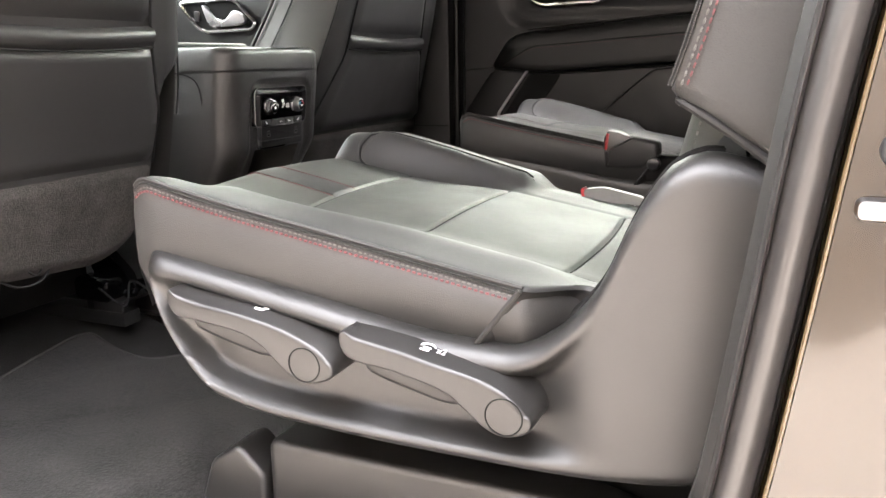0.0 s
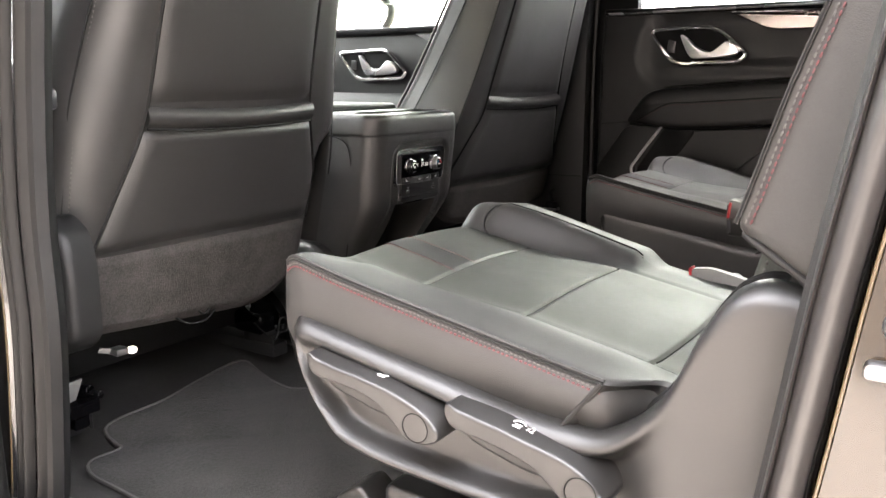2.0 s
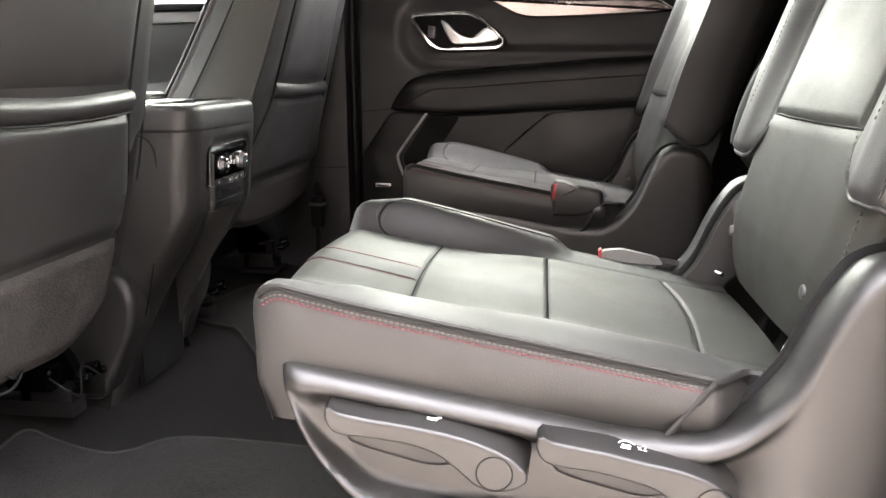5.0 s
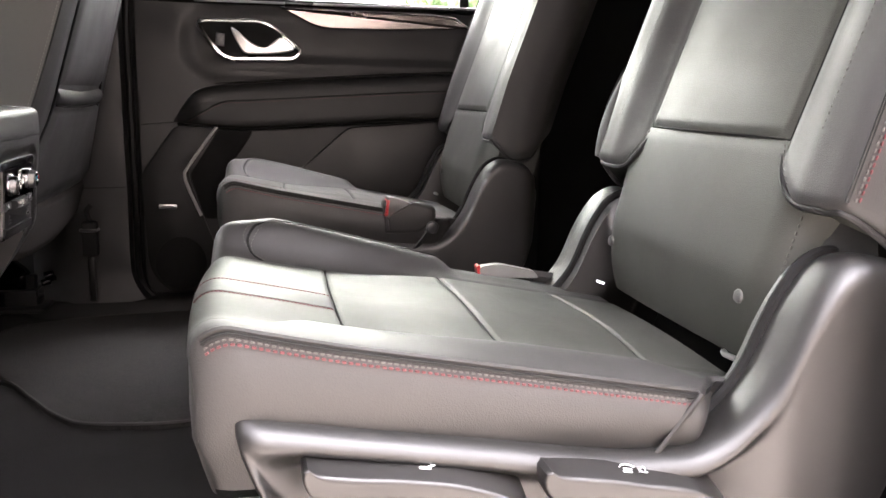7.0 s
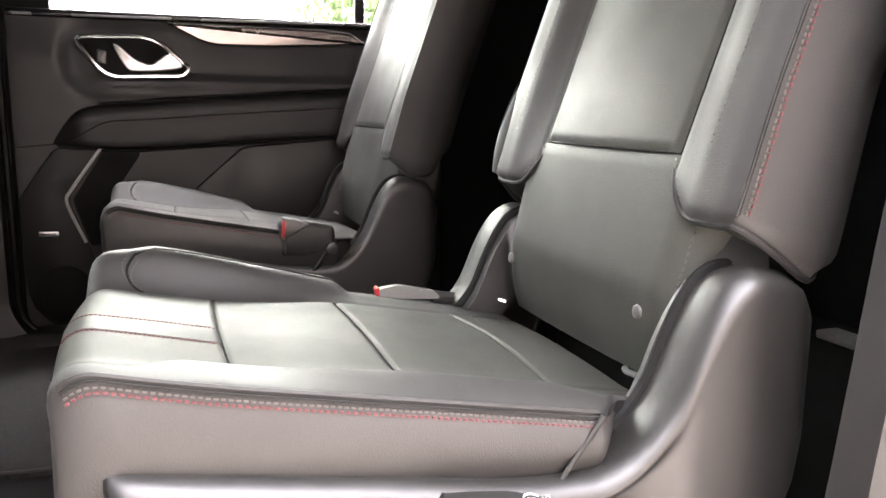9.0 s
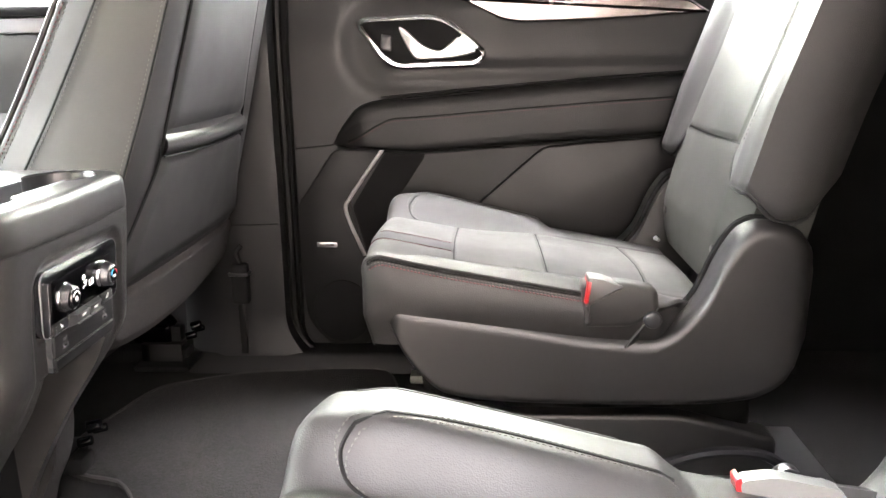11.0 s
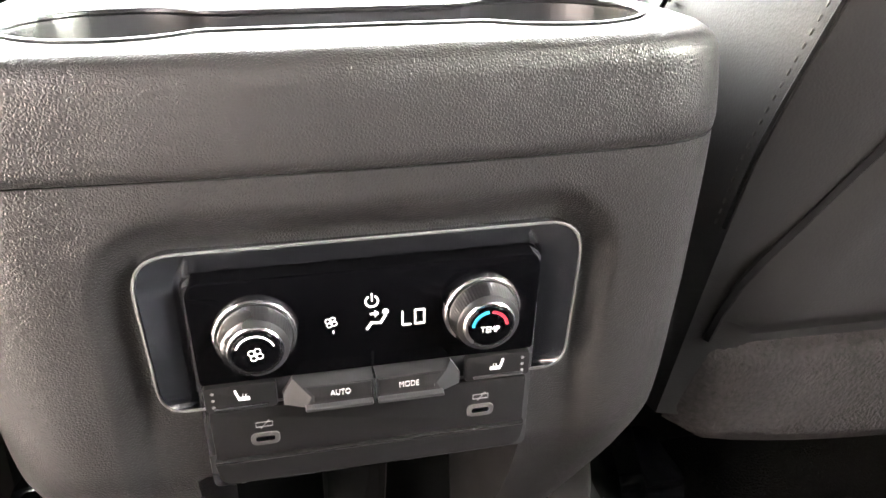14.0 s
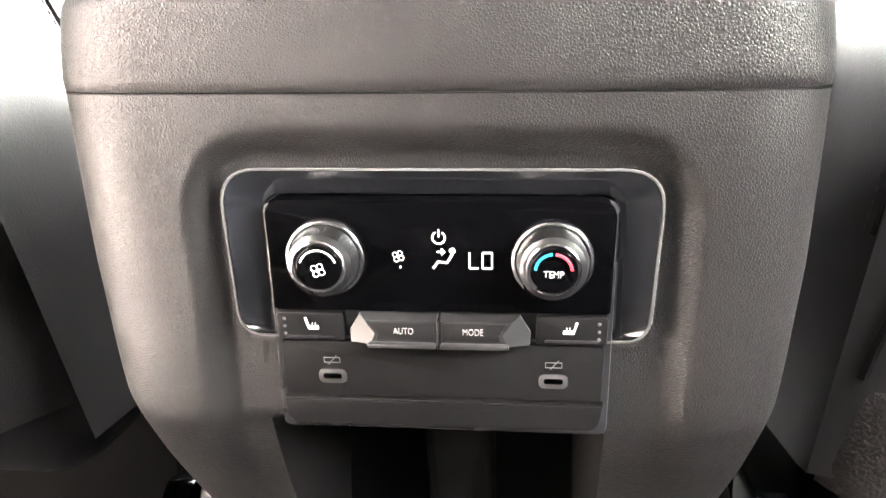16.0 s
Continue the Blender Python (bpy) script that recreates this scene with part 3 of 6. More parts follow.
def second_row_seat(s, label):
    dy = 0.028 if s > 0 else 0.0
    W = lambda X, y, z: Vector((s * X, y + dy, z))
    C = (lambda X, y, z: W(1.008 - X, y, z)) if s > 0 else W      # both cushions have the tall bolster on the same hand
    seat = thing("captain_seat", (s * 0.51, -0.65, 0.0), label, "car seat", "second row seats")

    # cushion
    nx, ny = 96, 210
    def tuck(p):
        """Rounds the cushion's front corners and draws its front face back towards the floor."""
        X, near = (1.008 - p.x if s > 0 else -p.x), max(0.0, 1 - (yf + dy - p.y) / 0.16)
        r = 0.024
        g = min(1.0, max(0.0, (X - 0.783 + r) / r, (0.225 + r - X) / r))
        corner = r * (1 - math.sqrt(1 - g * g)) + 0.020 * ((X - 0.505) / 0.27) ** 2
        return p + Vector((0, -(corner + 0.30 * max(0.0, 0.330 - p.z)) * near ** 1.5, 0))

    rows = []
    yf, R = -0.346, 0.034
    ys = [(yf - R * (1 - math.cos(a)), R * (1 - math.sin(a))) for a in (0, 0.25, 0.5, 0.75, 1.0, 1.25)] + \
         [(yf - R - (0.908 + yf - R) * i / ny, 0.0) for i in range(ny + 1)]
    for y, low in ys:
        row = []
        ins = low * 0.35
        Xo, Xi = 0.776 - ins - 0.05 * step(-0.800, -0.850, y), 0.232 + ins
        bulge = 0.006
        zo, zi = edge_z(y) - low, cushion_z(0.262, y) - low
        for k in range(14):
            f = k / 13
            row.append(C(Xo + 0.012 * math.sin(math.pi * f) * (0.4 + 0.9 * f) - 0.008 * (1 - f), y, 0.285 + (zo - 0.006 - 0.285) * f))
        row += [C(Xo - 0.0015, y, zo - 0.002), C(Xo - 0.005, y, zo)]
        for k in range(nx + 1):
            X = Xo - 0.010 - (Xo - Xi - 0.022) * k / nx
            row.append(C(X, y, cushion_z(X, y) - low))
        row += [C(Xi + 0.006, y, zi - 0.003), C(Xi + 0.002, y, zi - 0.009)]
        for k in range(14):
            f = 1 - k / 13
            row.append(C(Xi - bulge * math.sin(math.pi * f), y, 0.285 + (zi - 0.014 - 0.285) * f))
        if not rows:
            first = row
        rows.append([tuck(p) for p in row])
    face = []
    for f in (1.0, 0.9, 0.8, 0.7, 0.6, 0.5, 0.4, 0.3, 0.2, 0.1):
        face.append([tuck(Vector((p.x, yf + dy - 0.0015 * (1 - f), 0.285 + (p.z - 0.285) * (1 - f)))) for p in first])
    bm = grid(face + rows)
    cushion = part("cushion", bm, LEATHER_TOP, seat, "puffed black leather cushion with cross seams", sharp=1.2)
    cushion.data.materials.append(LEATHER)
    for f in cushion.data.polygons:
        X = f.center.x + s * 0.51
        X = 1.008 - X if s > 0 else -X
        f.material_index = 0 if 0.354 < X < 0.664 else 1

    # edge cords, zip and stitching of the cushion
    def roll(y):
        """Drop of the cushion's rounded front edge below its top."""
        c = min(1.0, max(0.0, 1 - (yf - y) / R))
        return R * (1 - math.sqrt(1 - c * c))

    ye = [-0.353 - 0.449 * i / 72 for i in range(73)]
    rim = lambda X, drop: [tuck(C(X - 0.35 * roll(y), y, edge_z(y) - roll(y) - drop)) for y in ye]
    part("piping", tube(rim(0.7745, 0.0010), 0.0026), PIPING, cushion)
    part("zip", tube(rim(0.7768, 0.0050), 0.0021, 5), DARK, cushion, "dark zip tape")
    part("zip_teeth", stitches(rim(0.7770, 0.0050), 0.0010, 0.0005, 0.0023), BINDING, cushion, "fine dark grey zip teeth")
    part("stitching", stitches(rim(0.7786, 0.0088), 0.0042, 0.0013, 0.0011), THREAD_GREY, cushion, "grey stitching")
    part("stitching", stitches(rim(0.7796, 0.0126), 0.0042, 0.0013, 0.0014), THREAD_RED, cushion, "red stitching")
    yi = [-0.388 - 0.244 * i / 40 for i in range(41)]
    part("piping", tube([tuck(C(0.2375, y, cushion_z(0.262, y) - 0.005)) for y in yi], 0.0030), PIPING, cushion)
    part("stitching", stitches([tuck(C(0.2315, y, cushion_z(0.262, y) - 0.018)) for y in yi]), THREAD_RED, cushion, "red stitching")
    part("stitching", stitches([tuck(C(0.2305, y, cushion_z(0.262, y) - 0.026)) for y in yi]), THREAD_DARK, cushion, "dark stitching")
    for ys0, bow in ((-0.500, 0.004), (-0.652, 0.0), (-0.812, -0.010)):
        line = []
        for k in range(31):
            X = 0.355 + 0.295 * k / 30
            y = ys0 + bow * math.cos((X - 0.505) / 0.15 * 1.5)
            line.append(C(X, y, cushion_z(X, y) + 0.0003))
        part("seam", tube(line, 0.0015, 5), DARK, cushion)
    part("seam", tube([C(0.664, -0.44 - 0.40 * i / 60, cushion_z(0.664, -0.44 - 0.40 * i / 60) + 0.0002) for i in range(61)], 0.0009, 5), DARK, cushion)
    fore = [(-0.3505 - 0.145 * i / 40, (i / 40) ** 2) for i in range(41)]
    over = lambda X, y, h: tuck(C(X, y, cushion_z(X, y) - roll(y))) + Vector((0, h * roll(y) / R, h))
    band = [[over(0.506 + 0.012 * g + o, y, h) for o, h in ((0.0, -0.0005), (0.0008, 0.0008), (0.012, 0.0012), (0.025, 0.0013), (0.038, 0.0012), (0.0492, 0.0008), (0.050, -0.0005))] for y, g in fore]
    part("inlay_strip", grid(band), INLAY_SHADED, cushion, "darker leather band")
    for X0 in (0.503, 0.559):
        part("stitching", stitches([over(X0 + 0.012 * g, y, 0.0005) for y, g in fore], 0.0036, 0.0007, 0.0009), THREAD_RED, cushion, "red stitching")
    # stitched patch line on the inner bolster
    patch = [(0.300, -0.395), (0.298, -0.42)] + [(0.296 - 0.008 * math.sin(math.pi * i / 20), -0.42 - 0.246 * i / 20) for i in range(1, 21)]
    patch = [p.xy for p in smooth_loop([(0.350, -0.425, 0), (0.340, -0.406, 0), (0.322, -0.398, 0), (0.306, -0.408, 0)], 5, False)] + patch[2:]
    part("seam", tube([C(X + 0.003, y - 0.003, cushion_z(X + 0.003, y - 0.003) + 0.0002) for X, y in patch], 0.0018, 5), DARK, cushion)
    for o in (-0.002, 0.008):
        part("stitching", stitches([C(X + o, y - o, cushion_z(X + o, y - o) + 0.0003) for X, y in patch], 0.0040, 0.0014, 0.0008), THREAD_DARK, cushion, "dark stitching")

    # folded leather flap behind the cushion's outer side
    flap = []
    for i in range(15):
        f = i / 14
        row = []
        for g in [k / 14 for k in range(15)]:
            y = -0.755 - 0.047 * f - 0.070 * g
            fold = 0.0035 * math.sin(11 * f + 6 * g) * math.sin(math.pi * f)
            row.append(C(0.7825 - 0.050 * step(0.0, 0.71, g) + fold, y, 0.286 + (edge_z(y) - 0.001 - 0.286) * f))
        flap.append(row)
    # shade inside the fold is put into the darker leather
    part("flap", grid(flap), INLAY_SHADED, seat, "creased black leather flap")
    part("piping", tube([C(0.7830, -0.755 - 0.047 * i / 10, 0.286 + (edge_z(-0.80) - 0.001 - 0.286) * i / 10) for i in range(11)], 0.0026), PIPING, seat)

    # shields
    outer = part("side_shield", shield(s, 0.803, dy, 1.0, True), PLASTIC, seat, "grained black plastic shield", sharp=1.3)
    part("inner_shield", shield(s, 0.226, dy, -1.0, False), PLASTIC, seat, "grained black plastic shield", sharp=1.3)

    # dark hinge gap behind each shield's crest
    for X, mt in ((0.738, DARK), (0.292, DARK)):
        part("hinge_gap", tube([W(X, y, SHIELD_TOP(y) - 0.0055) for y in [-0.825 - 0.15 * i / 24 for i in range(25)]], 0.0060, 8), mt, seat)

    # levers on the outboard shield
    lev1 = [(-0.452, 0.326), (-0.50, 0.322), (-0.54, 0.317), (-0.582, 0.309), (-0.618, 0.296), (-0.637, 0.282), (-0.640, 0.268), (-0.630, 0.255), (-0.608, 0.248), (-0.590, 0.253),
            (-0.574, 0.266), (-0.555, 0.281), (-0.53, 0.290), (-0.49, 0.295), (-0.456, 0.300)]
    lev2 = [(-0.648, 0.308), (-0.70, 0.304), (-0.74, 0.296), (-0.78, 0.288), (-0.808, 0.277), (-0.826, 0.262), (-0.830, 0.249), (-0.820, 0.235), (-0.800, 0.229), (-0.782, 0.235),
            (-0.764, 0.249), (-0.744, 0.262), (-0.70, 0.273), (-0.651, 0.281)]
    for pts, c, icon in ((lev1, (-0.606, 0.2675), (-0.548, 0.3045)), (lev2, (-0.801, 0.2485), (-0.726, 0.2885))):
        P = [p.xy for p in smooth_loop([(y, z, 0) for y, z in pts], 5)]
        lever = part("lever", lever_body(P, W), LEVER, outer, "satin black release lever")
        ring = [W(0.8222, c[0] + 0.0165 * math.cos(a), c[1] + 0.0165 * math.sin(a)) for a in [2 * math.pi * k / 40 for k in range(40)]]
        part("cap_joint", tube(ring, 0.0007, 5, True), DARK, lever)
        end = pts[-1]
        hollow = round_poly([(end[0] - 0.004, end[1] + 0.006), (c[0] + 0.034, c[1] + 0.022), (c[0] + 0.026, c[1] - 0.002), (c[0] + 0.060, c[1] - 0.008, 0.02), (end[0] - 0.030, end[1] - 0.026, 0.02), (end[0] - 0.008, end[1] - 0.018)], 0.008)
        part("grip", slab(hollow, 0.765, 0.804, lambda a, b, h: W(h, a, b), 0.006, 3), LEVER, outer, "hollow grip under the lever")
        if s < 0:
            along, up = Vector((0, -1, -0.16)).normalized(), Vector((1, 0, 0.28)).normalized()
            out = along.cross(up)
            tilt = Matrix.Translation((-0.804, icon[0], icon[1] + 0.0042)) @ Matrix((along, up, out)).transposed().to_4x4() @ Matrix.Diagonal((0.85, 1.0, 1, 1))
            bits = []
            if pts is lev1:
                bits += [box((-0.007, -0.0015, 0.0012), (0.004, 0.0015, 0.0016), 0), moved(box((0.002, -0.001, 0.0012), (0.010, 0.0012, 0.0016), 0), pose(0, 0, 0, 0, 0, 28))]
            else:
                lettering("x2", 0.011, tilt @ Matrix.Translation((0.014, 0, 0.0014)), "symbol", WHITE_PRINT, lever)
                bits += [box((-0.009, -0.0045, 0.0012), (0.001, -0.0030, 0.0016), 0), box((-0.007, -0.001, 0.0012), (0.002, 0.0006, 0.0016), 0),
                         tube([Vector((-0.011 + 0.009 * (1 - math.cos(a)), 0.0055 * math.sin(a), 0.0014)) for a in [0.3 + 2.4 * k / 12 for k in range(13)]], 0.0007, 4)]
            part("symbol", moved(joined(*bits), tilt), WHITE_PRINT, lever, "white printed symbol")

    # lower back pad, between the shields
    def pad_at(X, z):
        yb = -0.905 - max(0.0, z - 0.43) * 0.26 - 0.016 * max(0.0, (0.40 - z) / 0.075) ** 2
        u = (X - 0.516) / (0.212 + 0.008 * step(0.42, 0.54, z))
        return W(X, yb - 0.07 * max(0, abs(u) - 0.78) ** 2 / 0.0484 * 0.45 - 0.006 * u * u + 0.0006, z)

    rows = []
    for i in range(25):
        z = 0.335 + 0.235 * i / 24
        row = []
        yb = -0.905 - max(0.0, z - 0.43) * 0.26 - 0.016 * max(0.0, (0.40 - z) / 0.075) ** 2 - 0.004 * step(0.562, 0.570, z)
        for k in range(41):
            u = -1 + k / 20
            X = 0.516 + (0.212 + 0.008 * step(0.42, 0.54, z)) * u
            row.append(W(X, yb - 0.07 * max(0, abs(u) - 0.78) ** 2 / 0.0484 * 0.45 - 0.006 * u * u, z))
        row += [W(0.738, yb - 0.13, z)]
        row.insert(0, W(0.302, yb - 0.13, z))
        rows.append(row)
    pad = part("lower_back", grid(rows), LEATHER_TOP, seat, "smooth black leather lower back")
    for X, z in ((0.665, 0.405), (0.345, 0.405)):
        part("button", disc(W(X, -0.910, z), (0, 1, 0.1), 0.0075, 0.005, 20, 0.002), GREY_PLASTIC, pad, "small grey plastic button")
    part("stitching", stitches([pad_at(0.705 + 0.010 * i / 20, 0.365 + 0.165 * i / 20) for i in range(21)], 0.005, 0.0026, 0.0013), THREAD_GREY, pad, "grey stitching")
    for X in (0.345, 0.675):
        part("anchor_bar", tube([W(X - 0.012, -0.897, 0.344), W(X, -0.892, 0.345), W(X + 0.012, -0.897, 0.344)], 0.0035, 8), SATIN, seat, "small bright anchor bar")

    # backrest with side wings
    ins_y = lambda z: -0.945 - (z - 0.57) * 0.35
    rows = []
    zs = [0.530 + 0.52 * (i / 60) for i in range(61)]
    for z in zs:
        row = []
        d = z - 0.530
        rnd = 0.012 * (1 - math.sqrt(max(0, 1 - (1 - min(d / 0.020, 1)) ** 2)))
        yi0 = ins_y(z)
        hw = 0.272 - rnd * 0.6
        for k in range(81):
            u = -1 + k / 40
            a = abs(u)
            bol = 0.019 * step(0.56, 0.80, a) - 0.005 * step(0.90, 1.0, a) ** 1.5
            groove = 0.0035 * math.exp(-((a - 0.55) / 0.012) ** 2)
            cross = 0.004 * (1 - step(0.0, 0.012, d)) * (1 - step(0.53, 0.55, a))
            drop = 0.022 * step(0.60, 0.74, a) * (1 - step(0, 0.12, d))
            zz = z - drop + 0.040 * (1 - step(0.50, 0.62, a)) * (1 - step(0, 0.07, d))
            y = ins_y(zz + drop) + bol - groove - cross + 0.008 * (1 - (a / 0.55) ** 2) * (a < 0.55) - rnd * step(0.5, 0.8, a)
            row.append(W(0.519 + hw * u, y, zz))
        back = yi0 - 0.125 + rnd
        for X, y in ((0.519 + hw + 0.004, yi0 - 0.035), (0.519 + hw, yi0 - 0.08), (0.519 + hw - 0.025, back), (0.519, back - 0.012), (0.519 - hw + 0.025, back), (0.519 - hw, yi0 - 0.08), (0.519 - hw - 0.004, yi0 - 0.035)):
            a = abs(X - 0.519) / 0.27
            sag = 0.022 + (0.66 * max(0, yi0 - y) if X > 0.519 else 0.045 * math.sin(min(math.pi, 28 * max(0, yi0 - y))))
            row.append(W(X, y, z - sag * step(0.75, 1.0, a) * (1 - step(0, 0.12, d))))
        rows.append(row)
    rest = part("backrest", grid(rows, closed=True, caps=True), LEATHER, seat, "reclined black leather backrest with raised wings", sharp=1.0)
    rest.data.materials.append(LEATHER_TOP)
    for f in rest.data.polygons:
        p = f.center + Vector((s * 0.51, -0.65, 0.0))
        f.material_index = int(abs(abs(p.x) - 0.519) < 0.149 and f.normal.y > 0.3)
    for side in (1, -1):
        line = [W(0.519 + side * 0.2735, ins_y(z) + 0.0150, z - 0.018 * (1 - step(0, 0.12, z - 0.530))) for z in zs]
        zip_line = line[1:]
        if side > 0:
            part("zip", tube(zip_line, 0.0022, 6), DARK, rest, "dark zip tape")
            part("zip_teeth", stitches(zip_line, 0.0011, 0.0006, 0.0025), THREAD_DARK, rest, "fine dark grey zip teeth")
            for o, mat, lab in ((0.0080, THREAD_GREY, "grey stitching"), (0.0122, THREAD_RED, "red stitching")):
                part("stitching", stitches([p + Vector((s * side * 0.0012, -o, 0)) for p in zip_line], 0.0050, 0.0014, 0.0011), mat, rest, lab)
        line = [W(0.519 + side * 0.272 * 0.80, ins_y(z) + 0.0195, z) for z in zs[6:]]
        part("stitching", stitches(line, 0.004, 0.003), THREAD_DARK, rest, "dark stitching")
        part("seam", tube([W(0.519 + side * 0.272 * 0.55, ins_y(z) - 0.0035, z) for z in zs[4:]], 0.0012, 5), DARK, rest)
        front = rows[0][62:81] if side > 0 else rows[0][18::-1][:19]
        flank = rows[0][81:84] if side > 0 else rows[0][87:84:-1]
        low = smooth_loop([tuple(p) for p in front[::3] + flank], 4, False)
        # darker leather also stands in for shade along the lower edge
        part("welt", tube(low, 0.0036, 8), INLAY_SHADED, rest, "rolled lower edge")
        part("stitching", stitches([p + Vector((s * side * 0.0015, 0.0015, 0.009)) for p in low], 0.005, 0.003, 0.0007), THREAD_DARK, rest)
    part("seam", tube([W(0.519 + 0.15 * (-1 + i / 10), ins_y(0.568) + 0.006 * (1 - (i / 10 - 1) ** 2) - 0.003, 0.568) for i in range(21)], 0.0012, 5), DARK, rest)

    # padded ear low on the inboard flank, with the dark slot of the fold loop before it
    if s < 0:
        low_z = [0.515 + 0.135 * i / 16 for i in range(17)]
        part("ear", tube([W(0.2430, ins_y(z) - 0.004, z) for z in low_z], lambda f: 0.003 + 0.018 * math.sin(math.pi * (0.06 + 0.86 * f)) ** 0.5, 14), LEATHER, rest, "padded leather ear")
        part("slot", tube([W(0.2380, ins_y(z) + 0.0125, z) for z in low_z[4:]], lambda f: 0.0008 + 0.0048 * math.sin(math.pi * f), 8), DARK, rest, "dark slot of the fold loop")
    # creased leather tucked under the outboard wing
    tucks = []
    for i in range(19):
        f = i / 18
        tucks.append([W(0.712 + 0.062 * g, -0.9285 - 0.036 * f - 0.030 * g + 0.0045 * math.sin(13 * f + 7 * g) * g, 0.430 + 0.098 * f + 0.003 * math.sin(9 * g)) for g in [k / 12 for k in range(13)]])
    # under-wing shade comes from the darker leather colour
    part("tuck", grid(tucks), INLAY_SHADED, seat, "creased black leather tucked under the wing")

    # belt buckle on the inboard side
    flat = lambda a, b, h: W(h, a, b)
    if s < 0:
        bk = part("buckle", slab(round_poly([(-0.735, 0.353), (-0.765, 0.357), (-0.822, 0.345), (-0.830, 0.333), (-0.738, 0.338)], 0.008), 0.266, 0.246, flat, 0.006, 3), PALE_PLASTIC, seat, "grey belt buckle lying beside the cushion")
        part("release_button", slab(round_poly([(-0.731, 0.353), (-0.736, 0.356), (-0.738, 0.341), (-0.733, 0.341)], 0.002), 0.265, 0.247, flat, 0.002, 2), RED_PLASTIC, bk, "red release button")
        part("strap", tube(smooth_loop([W(0.255, -0.82, 0.335), W(0.255, -0.87, 0.325), W(0.258, -0.90, 0.30)], 5, False), 0.010, 6), VINYL, bk, "black belt webbing")
    else:
        bk = part("buckle", slab(round_poly([(-0.688, 0.388), (-0.750, 0.386), (-0.800, 0.376), (-0.804, 0.340), (-0.764, 0.316), (-0.690, 0.316)], 0.012), 0.252, 0.221, flat, 0.012, 4), VINYL, seat, "black belt buckle in a leather sleeve")
        part("buckle_face", slab(round_poly([(-0.697, 0.396), (-0.718, 0.393), (-0.749, 0.381), (-0.722, 0.364), (-0.694, 0.350)], 0.004), 0.250, 0.217, flat, 0.003, 2), GREY_PLASTIC, bk, "grey buckle face")
        part("release_button", slab(round_poly([(-0.696, 0.390), (-0.703, 0.390), (-0.699, 0.356), (-0.692, 0.356)], 0.002), 0.246, 0.2165, flat, 0.002, 2), RED_PLASTIC, bk, "red release button")
    part("pivot", disc(W(0.228, -0.792, 0.331), (-s, 0, 0), 0.013, 0.014, 20, 0.003), SATIN_BLACK, seat, "round black pivot")

    if s < 0:
        part("latch", box((-0.742, -1.150, 0.366), (-0.690, -1.120, 0.376), 0.003), STEEL, seat, "small bright latch at the rear of the seat")
    # base and rails under the seat
    part("pedestal", box((s * 0.51 - 0.18, -0.96, 0.035), (s * 0.51 + 0.18, -0.55, 0.24), 0.02, 3), DARK, seat, "dark steel pedestal")
    for X in (0.755, 0.30):
        sg = 1 if X > 0.5 else -1
        rail = part("rail_cover", slab(round_poly([(-0.508, 0.142), (-0.86, 0.140), (-1.02, 0.10), (-1.02, 0.004), (-0.508, 0.004)], 0.012), X - sg * 0.05, X, lambda a, b, h: W(h, a, b), 0.008, 3), PLASTIC, seat, "satin black rail cover")
        part("end_cap", slab(round_poly([(-0.415, 0.055), (-0.432, 0.105), (-0.470, 0.130), (-0.503, 0.100), (-0.503, 0.004), (-0.420, 0.004)], 0.01), X - sg * 0.05, X + sg * 0.004, lambda a, b, h: W(h, a, b), 0.006, 3), PLASTIC, rail)
        part("rail", box((min(s * (X - 0.02), s * (X + 0.02)), -1.08, 0.002), (max(s * (X - 0.02), s * (X + 0.02)), -0.36, 0.022), 0.004), STEEL, seat, "steel seat rail")
    return seat


second_row_seat(-1, "black leather captain seat with red stitching and two release levers")
second_row_seat(1, "black leather captain seat with red stitching beside the closed door")


# ---- far side doors ----
def D(x0):
    return lambda a, b, h: Vector((x0 - h, a, b))


def ring_of(outline, r, place, h, n=8):
    return tube([place(p[0], p[1], h) for p in outline], r, n, True)


def handle_set(door, place, pts, lever, switch):
    """The chrome-framed inner door handle in its bowl."""
    ol = round_poly(pts, 0.03, 6)
    bowl = part("handle_bowl", slab(ol, -0.022, 0.004, place, 0.002), DARK, door, "dark handle bowl")
    part("handle_frame", ring_of(ol, 0.0070, place, 0.006), CHROME, door, "bright chrome handle frame")
    P = [p.xy for p in smooth_loop([(*p, 0) for p in lever], 5)]
    part("handle", slab(P, 0.004, 0.022, place, 0.003, 3), SATIN, door, "satin silver pull handle")
    for y, z in switch:
        part("lock_switch", slab(round_poly([(y + 0.011, z - 0.016), (y - 0.011, z - 0.020), (y - 0.013, z + 0.012), (y + 0.009, z + 0.016)], 0.003), 0.0, 0.010, place, 0.002), SATIN_BLACK, bowl)


door = thing("door_1", (0.87, -0.6, 0.02), "black rear passenger door with chrome handle and bronze trim", "car door", kind="structure")
P0 = D(0.880)


def door_x(y, z):
    """Depth of the rear door's skin: a scoop round the handle that runs on rearwards over the armrest."""
    dz = abs(z - 0.728)
    scoop = step(0.100, 0.050, math.hypot(max(0.0, y + 0.30), max(0.0, dz - 0.012)))
    brow = 0.010 * step(0.640, 0.668, z) * (1 - step(0.672, 0.700, z)) * step(-0.24, -0.34, y)
    return 0.880 + 0.012 * step(0.70, 0.83, z) + 0.014 * scoop - brow


